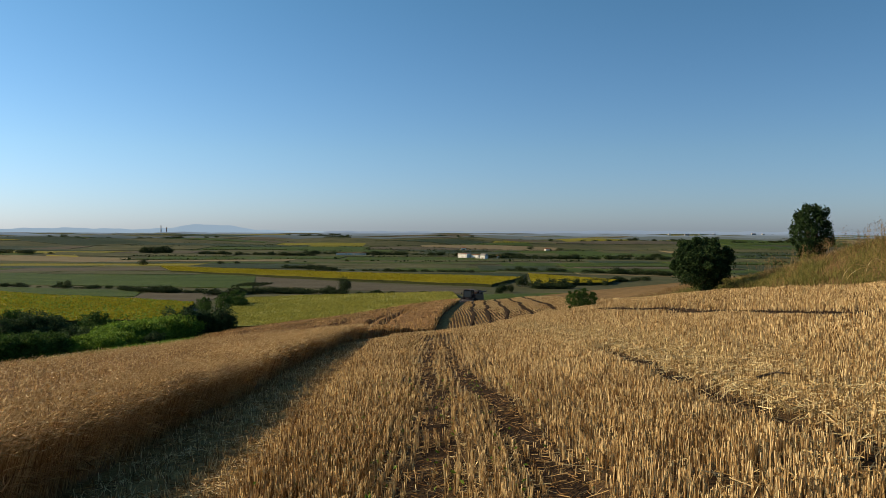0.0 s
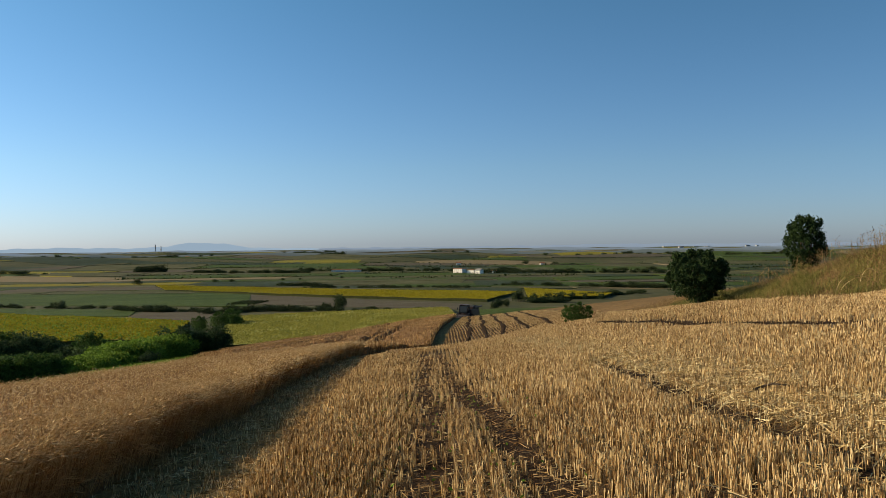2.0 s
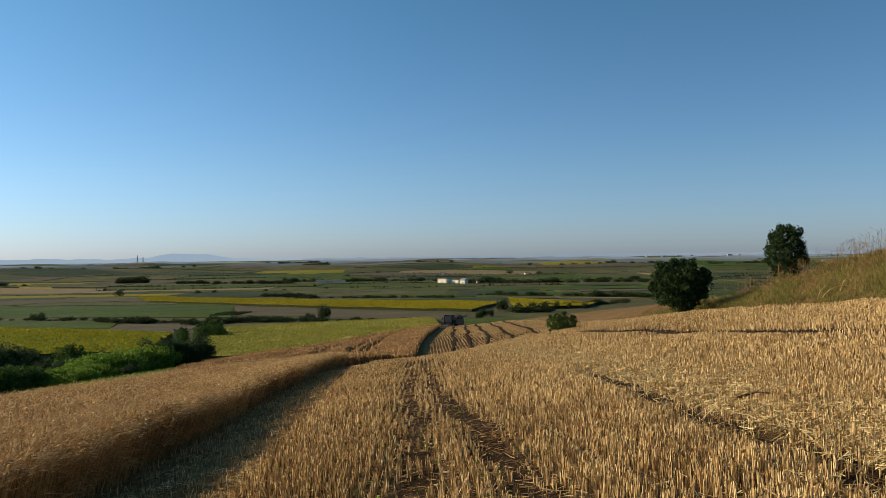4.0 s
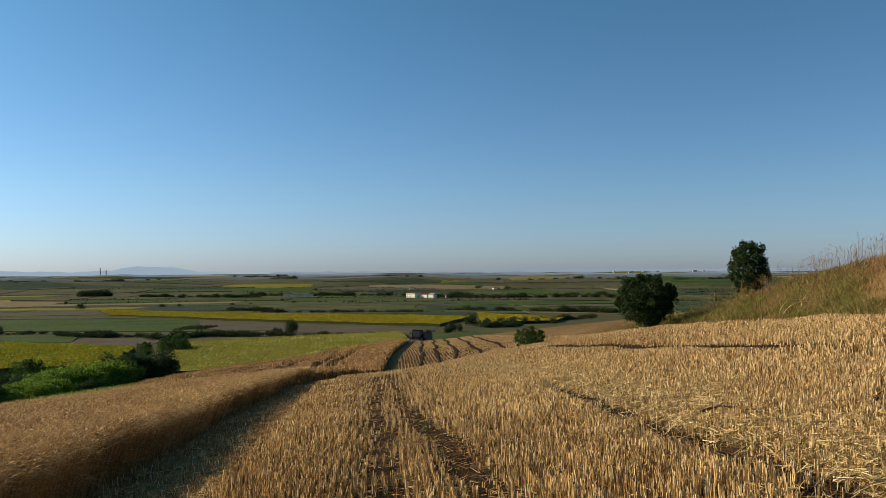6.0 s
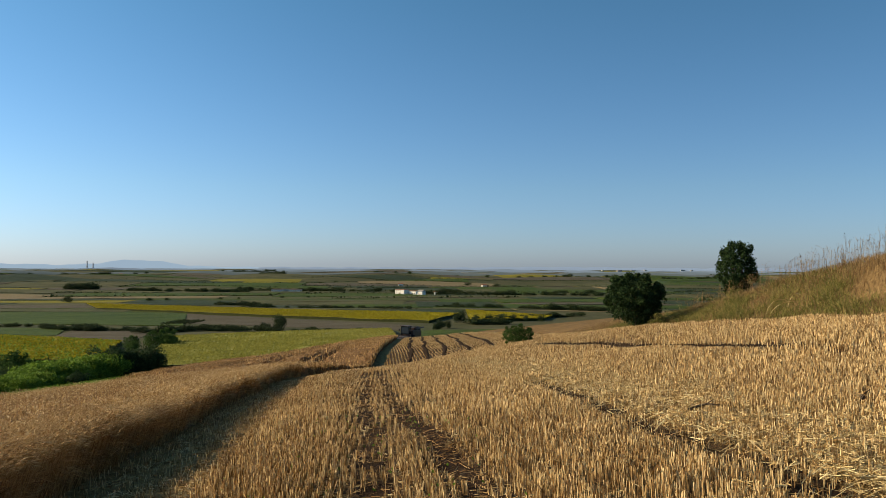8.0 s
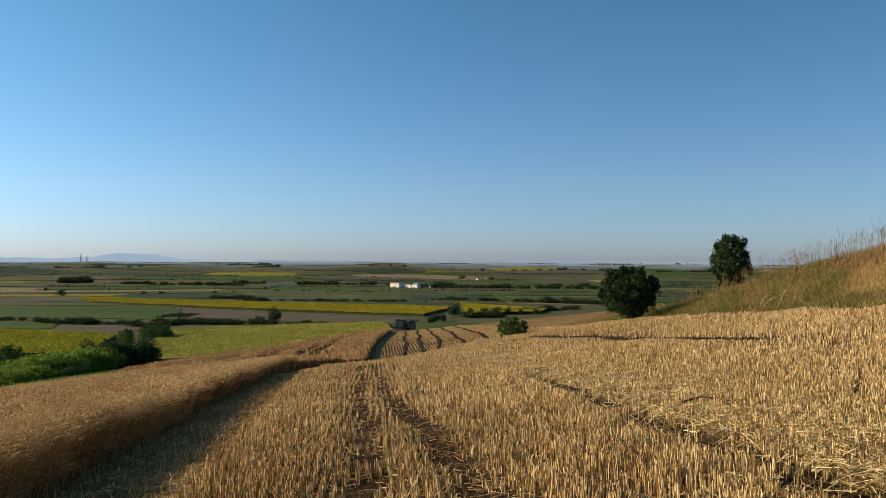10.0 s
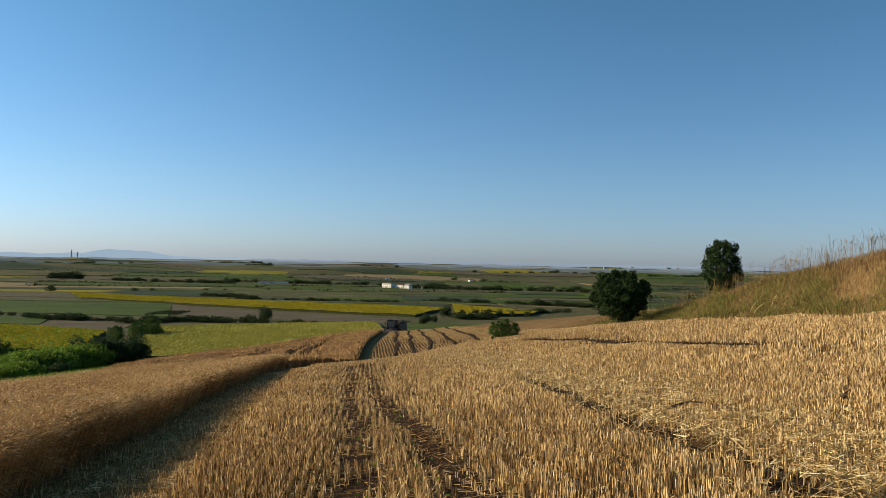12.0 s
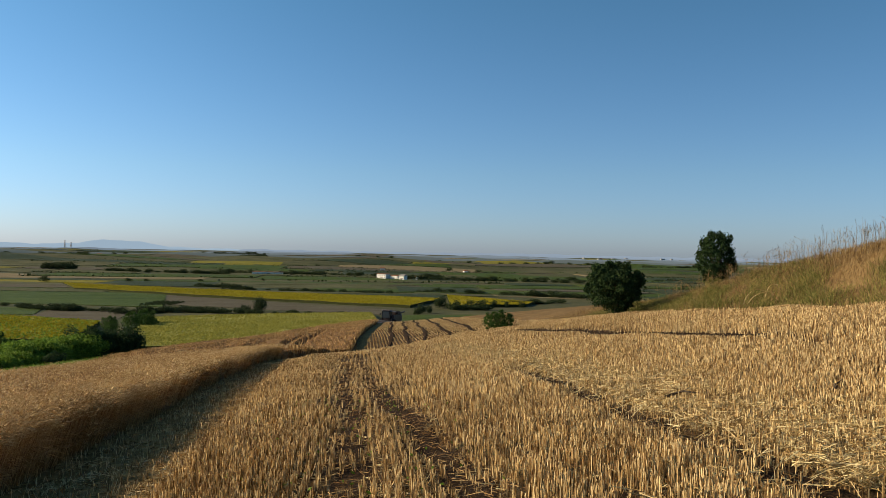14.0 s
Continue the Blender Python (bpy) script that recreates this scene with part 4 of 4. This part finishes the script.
def arching_stalk(name, x, y, reach, tall):
    """A long pale grass stalk that bends over under its seed head."""
    t = np.linspace(0, 1, 9)[:, None]
    p = np.array([[x, y, ground_at(x, y)]]) + np.concatenate([reach * t ** 2.2, 0 * t, tall * (1.25 * t - 0.32 * t ** 3 - 0.02)], 1)
    root = tagged(new(name), "pale dry grass stalk arching over the field edge", "grass stalk", "arching stalks")
    sheet("stem", *sticks(p[:-1], p[1:], np.linspace(0.014, 0.008, 8), np.linspace(0.013, 0.007, 8), 3), M_LOOSE, root)
    sheet("seed_head", *sticks(p[7:8], p[7:8] + np.array([[reach * 0.5, 0.02, -0.05]]), 0.02, 0.01, 3), M_LOOSE, root)


arching_stalk("arching_stalk", 16.6, 31.0, 0.8, 1.15)
arching_stalk("arching_stalk", 16.9, 31.2, 1.2, 0.95)
arching_stalk("arching_stalk", 17.5, 30.8, 0.5, 1.0)

# ---- texture of the nearer valley crops: flower heads and leaf clumps ----
def heads(name, corners, n, size, lift, material, label, rows_apart=0.0):
    c = np.array(corners, float)
    u, v = rng.random(n), rng.random(n)
    if rows_apart:
        k = max(int(np.hypot(*(c[1] - c[0])) / rows_apart), 2)
        u = (np.floor(u * k) + 0.5 + rng.normal(0, 0.26, n)) / k
    p = ((1 - u) * (1 - v))[:, None] * c[0] + (u * (1 - v))[:, None] * c[1] + (u * v)[:, None] * c[2] + ((1 - u) * v)[:, None] * c[3]
    q = np.stack([p[:, 0], p[:, 1], height(p[:, 0], p[:, 1]) + lift + rng.normal(0, 0.12, n)], 1)
    return tagged(sheet(name, *leaves(q, size, 0.2, 0.8), material), label, "crop", kind="stuff")


heads("sunflower_heads", [(-122, 182), (-66, 178), (-80, 240), (-214, 343)], 24000, 0.55, 1.6, M_BLOOM, "yellow sunflower heads above green leaves")
heads("sunflower_leaves", [(-122, 182), (-66, 178), (-80, 240), (-214, 343)], 13000, 0.7, 1.5, M_LEAF_GREEN, "green leaves of the sunflower field")
heads("sunflower_rows", [(-50, 161), (8, 186), (4, 311), (-72, 262)], 60000, 0.4, 1.45, M_BLOOM_BACK, "yellow-green sunflower plants in curving rows", 1.1)
heads("sunflower_strip_heads", [(-62, 452), (25, 382), (52, 479), (-76, 552)], 22000, 0.65, 1.6, M_BLOOM, "yellow sunflower heads in a long strip")
heads("sunflower_strip_heads", [(-212, 580), (-62, 452), (-76, 552), (-262, 690)], 22000, 0.65, 1.6, M_BLOOM, "yellow sunflower heads in a long strip")
heads("sunflower_patch_heads", [(47, 392), (92, 413), (105, 450), (62, 539)], 8000, 0.65, 1.6, M_BLOOM, "yellow sunflower heads in a small field")


# ---- combine harvester at work on the brow ----
def combine(x, y, turn):
    """Looks along its own -y; header in front, grain tank and engine behind."""
    root = tagged(new("combine_harvester"), "dark dusty combine harvester cutting wheat on the brow", "combine harvester")
    body = bmesh.new()
    box(body, -1.45, -0.6, 1.0, 1.45, 4.6, 2.7, 0.12)
    part("body", body, M_MACHINE, root)
    tank = bmesh.new()
    box(tank, -1.4, 0.5, 2.7, 1.4, 2.6, 3.35, 0.1)
    for sx in (-1, 1):
        box(tank, sx * 1.55 - 0.06, 0.4, 3.3, sx * 1.55 + 0.06, 2.7, 3.6, 0.03)
    part("grain_tank", tank, M_MACHINE, root)
    hood = bmesh.new()
    box(hood, -1.3, 2.7, 2.65, 1.3, 4.5, 3.1, 0.15)
    for i in range(5):
        box(hood, -1.0, 2.9 + 0.3 * i, 3.1, 1.0, 3.05 + 0.3 * i, 3.15)
    part("engine_hood", hood, M_DARK, root)
    rear = bmesh.new()
    box(rear, -1.2, 4.6, 0.9, 1.2, 5.6, 2.1, 0.2)
    part("straw_hood", rear, M_MACHINE, root)
    cab = bmesh.new()
    box(cab, -0.95, -1.9, 1.85, 0.95, -0.55, 3.55, 0.14)
    cab = part("cab", cab, M_GLASS, root, "dark glazed driver's cab")
    roof = bmesh.new()
    box(roof, -1.08, -2.15, 3.55, 1.08, -0.45, 3.75, 0.07)
    part("cab_roof", roof, M_MACHINE, cab)
    for sx in (-1, 1):
        for sy in (-1.88, -0.58):
            post = bmesh.new()
            box(post, sx * 0.94 - 0.05, sy - 0.05, 1.85, sx * 0.94 + 0.05, sy + 0.05, 3.58)
            part("cab_post", post, M_DARK, cab)
        lamp = bmesh.new()
        tube(lamp, (sx * 0.75, -2.18, 3.64), (sx * 0.75, -2.1, 3.64), 0.1)
        part("work_lamp", lamp, M_CAB_ROOF, cab)
        mirror = bmesh.new()
        box(mirror, sx * 1.35 - 0.12, -2.0, 2.5, sx * 1.35 + 0.12, -1.95, 3.0, 0.02)
        tube(mirror, (sx * 0.95, -1.9, 2.9), (sx * 1.35, -1.97, 2.9), 0.025)
        part("mirror", mirror, M_DARK, cab)
    throat = bmesh.new()
    box(throat, -0.6, -3.3, 0.55, 0.6, -0.9, 1.25, 0.05)
    bmesh.ops.rotate(throat, verts=throat.verts, cent=(0, -0.9, 1.2), matrix=Matrix.Rotation(radians(-8), 3, 'X'))
    part("feeder_house", throat, M_MACHINE, root)
    head = bmesh.new()
    box(head, -2.7, -3.5, 0.25, 2.7, -3.35, 1.15, 0.03)
    box(head, -2.7, -4.6, 0.2, 2.7, -3.4, 0.28, 0.02)
    for sx in (-1, 1):
        box(head, sx * 2.7 - 0.06, -4.9, 0.2, sx * 2.7 + 0.06, -3.35, 1.0, 0.03)
    header = part("header", head, M_MACHINE, root, "wide cutting header")
    auger = bmesh.new()
    tube(auger, (-2.6, -3.8, 0.55), (2.6, -3.8, 0.55), 0.2, sides=14)
    for i in range(22):
        a = -2.5 + 5.0 * i / 21
        tube(auger, (a, -3.8, 0.55), (a + 0.03, -3.8, 0.55), 0.3, sides=14)
    part("auger", auger, M_STEEL, header)
    reel = bmesh.new()
    tube(reel, (-2.6, -4.4, 1.0), (2.6, -4.4, 1.0), 0.06)
    for i in range(6):
        a = i * math.pi / 3
        dy, dz = 0.5 * math.cos(a), 0.5 * math.sin(a)
        tube(reel, (-2.6, -4.4 + dy, 1.0 + dz), (2.6, -4.4 + dy, 1.0 + dz), 0.03, sides=6)
        for k in range(5):
            tube(reel, (-2.5 + 1.25 * k, -4.4, 1.0), (-2.5 + 1.25 * k, -4.4 + dy, 1.0 + dz), 0.02, sides=6)
        for k in range(18):
            tube(reel, (-2.5 + 0.294 * k, -4.4 + dy, 1.0 + dz), (-2.5 + 0.294 * k, -4.4 + dy, 0.78 + dz), 0.012, sides=4)
    part("reel", reel, M_STEEL, header)
    spout = bmesh.new()
    tube(spout, (1.55, 0.9, 3.0), (1.7, 5.3, 3.35), 0.17)
    part("unloading_auger", spout, M_MACHINE, root)
    ladder = bmesh.new()
    for dx in (0, 0.45):
        tube(ladder, (1.5, -1.6 + dx, 0.6), (1.15, -1.6 + dx, 1.9), 0.03, sides=6)
    for k in range(4):
        tube(ladder, (1.48 - 0.09 * k, -1.6, 0.7 + 0.33 * k), (1.48 - 0.09 * k, -1.15, 0.7 + 0.33 * k), 0.025, sides=6)
    part("ladder", ladder, M_STEEL, root)
    for sx in (-1, 1):
        for wy, r, w in ((-0.6, 0.88, 0.35), (4.0, 0.55, 0.22)):
            tyre = bmesh.new()
            tube(tyre, (sx * (1.5 - w), wy, r), (sx * (1.5 + w), wy, r), r, sides=28)
            bmesh.ops.bevel(tyre, geom=[e for e in tyre.edges if len(e.link_faces) == 2 and any(len(f.verts) > 4 for f in e.link_faces)], offset=0.09, segments=2, affect='EDGES')
            for k in range(20):
                a = 2 * math.pi * k / 20
                c, s = math.cos(a), math.sin(a)
                tube(tyre, (sx * (1.5 - w * 0.9), wy + (r + 0.01) * c, r + (r + 0.01) * s), (sx * 1.5, wy + (r + 0.01) * math.cos(a + 0.12), r + (r + 0.01) * math.sin(a + 0.12)), 0.035, sides=4)
            tyre = part("wheel", tyre, M_RUBBER, root, "black lugged rubber tyre")
            rim = bmesh.new()
            tube(rim, (sx * (1.5 + w + 0.01), wy, r), (sx * (1.5 + w - 0.1), wy, r), r * 0.5, sides=20)
            part("rim", rim, M_CAB_ROOF, tyre, "pale steel rim")
    root.matrix_basis = pose(x, y, ground_at(x, y) + 0.03, -3, 2, turn) @ Matrix.Scale(0.9, 4)
    return root


combine(5.55, 151.5, -24)


# ---- farm, sheds and town ----
def farm_house(name, label, x, y, wide, deep, tall, turn, storeys=1, flat=False, wall_mat=None, roof_mat=None):
    root = tagged(new(name), label, "building", "valley buildings")
    wall_mat, roof_mat = wall_mat or M_WHITEWASH, roof_mat or M_ROOF
    w = bmesh.new()
    box(w, -wide / 2, -deep / 2, -1.0, wide / 2, deep / 2, tall)
    wall = part("wall", w, wall_mat, root)
    r = bmesh.new()
    if flat:
        box(r, -wide / 2 - 0.4, -deep / 2 - 0.4, tall, wide / 2 + 0.4, deep / 2 + 0.4, tall + 0.5, 0.08)
    else:
        box(r, -wide / 2 - 0.5, -deep / 2 - 0.6, tall, wide / 2 + 0.5, deep / 2 + 0.6, tall + 0.2)
        top = [f for f in r.faces if f.normal.z > 0.9]
        ridge = bmesh.ops.extrude_face_region(r, geom=top)
        for v in ridge["geom"]:
            if isinstance(v, bmesh.types.BMVert):
                v.co.z += deep * 0.28
                v.co.y *= 0.02
    part("roof", r, roof_mat, root)
    count = max(int(wide / 3.2), 1)
    for s in range(storeys):
        z = (tall / storeys) * s + 1.1
        for i in range(count):
            cx = -wide / 2 + wide * (i + 0.5) / count
            o = bmesh.new()
            box(o, cx - 0.4, -deep / 2 - 0.06, z, cx + 0.4, -deep / 2 + 0.02, z + 1.1)
            pane = part("window", o, M_DARK, root)
            sill = bmesh.new()
            box(sill, cx - 0.5, -deep / 2 - 0.16, z - 0.1, cx + 0.5, -deep / 2 - 0.06, z)
            part("sill", sill, wall_mat, pane)
    d = bmesh.new()
    box(d, -0.6, -deep / 2 - 0.07, 0, 0.6, -deep / 2 + 0.02, 2.1)
    part("door", d, M_BARK, root)
    root.matrix_basis = pose(x, y, ground_at(x, y), 0, 0, turn)
    return root


farm_house("farm_barn", "white two-storey farm building with a pale roof", 29, 1000, 15, 10, 6.2, -40, 2, True)
farm_house("farm_shed", "long low white farm shed on the plain", 45, 992, 12, 8, 4.6, -40, 1, True)
farm_house("farm_house", "small bright white farmhouse beside the sheds", 54, 975, 8, 7, 5.0, -42, 1, roof_mat=M_CAB_ROOF)
farm_house("farm_hut", "small white hut near the farmhouse", 74, 985, 5, 5, 3.6, 0, 1)
for x, y, w in ((-146, 1080, 16), (-132, 1085, 14), (-120, 1082, 16)):
    farm_house("long_shed", "long white livestock shed with openings", x, y, w, 9, 3.4, 0, 1, True)
farm_house("lone_hut", "tiny white hut alone between the fields", 37, 1350, 8, 6, 4.2, 0, 1)
farm_house("lone_hut", "tiny white hut alone between the fields", 196, 1400, 8, 7, 4.0, 10, 1)
farm_house("lone_house", "small pale house on the far plain", -790, 2350, 12, 9, 7, 0, 2)

block = farm_house("town_block", "pale distant block at the town's edge", 1210, 3700, 22, 14, 9, 0, 3, True, M_CONCRETE)
for i in range(16):
    x = 1150 + 900 * rng.random()
    y = 3700 + 700 * rng.random()
    copy_thing(block, pose(x, y, ground_at(x, y), 0, 0, rng.uniform(-25, 25)) @ Matrix.Diagonal((rng.uniform(0.4, 1.4), 1, rng.uniform(0.4, 0.8), 1)))


def chimney(x, y, tall):
    root = tagged(new("chimney_stack"), "tall slim grey industrial chimney on the plain", "chimney", "chimneys")
    shaft = bmesh.new()
    tube(shaft, (0, 0, -2), (0, 0, tall), 3.0, 1.9, 16)
    part("shaft", shaft, M_CONCRETE, root)
    for z in (0.6, 0.8, 0.97):
        band = bmesh.new()
        tube(band, (0, 0, tall * z - 1.2), (0, 0, tall * z + 1.2), 3.1 - 1.0 * z, 3.1 - 1.0 * z, 16)
        part("collar", band, M_ROOF, root)
    root.matrix_basis = pose(x, y, ground_at(x, y))


chimney(-1412, 3730, 46)
chimney(-1386, 3735, 36)


# ---- far hills behind the plain, and added glowing ridges that stand in for haze ----
def far_range(radius, top, material, label, start=-52, end=56):
    """A distant range; top: its height above the eye at each turn from straight ahead, in metres."""
    a = np.radians(np.linspace(start, end, 300))
    crest = top(np.degrees(a))
    foot = -60 + 0 * crest
    steps = [(-50, foot), (-30, foot * 0.35 + crest * 0.65), (0, crest)]
    v = np.concatenate([np.stack([(radius + dr) * np.sin(a), (radius + dr) * np.cos(a), z + EYE_Z], 1) for dr, z in steps])
    k = len(a)
    i = (np.arange(2)[:, None] * k + np.arange(k - 1)).ravel()
    tagged(sheet("backdrop", v, np.stack([i, i + 1, i + k + 1, i + k], 1), material, smooth_shade=True), label, "hills", kind="structure")


def hill_tops(s):
    plateau = 30 * np.exp(-((s + 17.6) / 3.2) ** 2) + 9 * smooth(-20, -19, s) * (1 - smooth(-16.2, -14.0, s))
    return -21 + plateau + 16 * np.exp(-((s + 27) / 5) ** 2) + 9 * np.exp(-((s - 14) / 7) ** 2) + 8 * np.exp(-((s - 30) / 9) ** 2) + 2.0 * np.sin(s * 2.3) + 1.2 * np.sin(s * 5.1 + 1)


def haze_ridge_tops(radius, down, seed):
    """An added low uneven ridge whose crest lies about down degrees under the eye's level."""
    return lambda s: -radius * np.radians(down + 0.05 * np.sin(s * 0.43 + seed) + 0.035 * np.sin(s * 1.1 + 2 * seed) + 0.012 * np.sin(s * 3.7 + seed))


far_range(4900, hill_tops, M_HILLS, "glowing backdrop of pale blue hills with haze painted in", -52, -9)
far_range(4890, hill_tops, M_HILLS_OFF_SUN, "glowing backdrop of blue-grey hills, haze painted dimmer away from the sun", -9.1, 56)
far_range(3700, haze_ridge_tops(3700, 0.41, 0.4), M_HAZE_PALE, "added glowing blue-grey ridge standing in for haze on the far plain")
far_range(3150, haze_ridge_tops(3150, 0.52, 1.9), M_HAZE_MID, "added glowing grey-blue ridge standing in for haze on the far plain")
far_range(2650, haze_ridge_tops(2650, 0.62, 3.3), M_HAZE_NEAR, "added glowing grey-green ridge standing in for haze on the far plain")
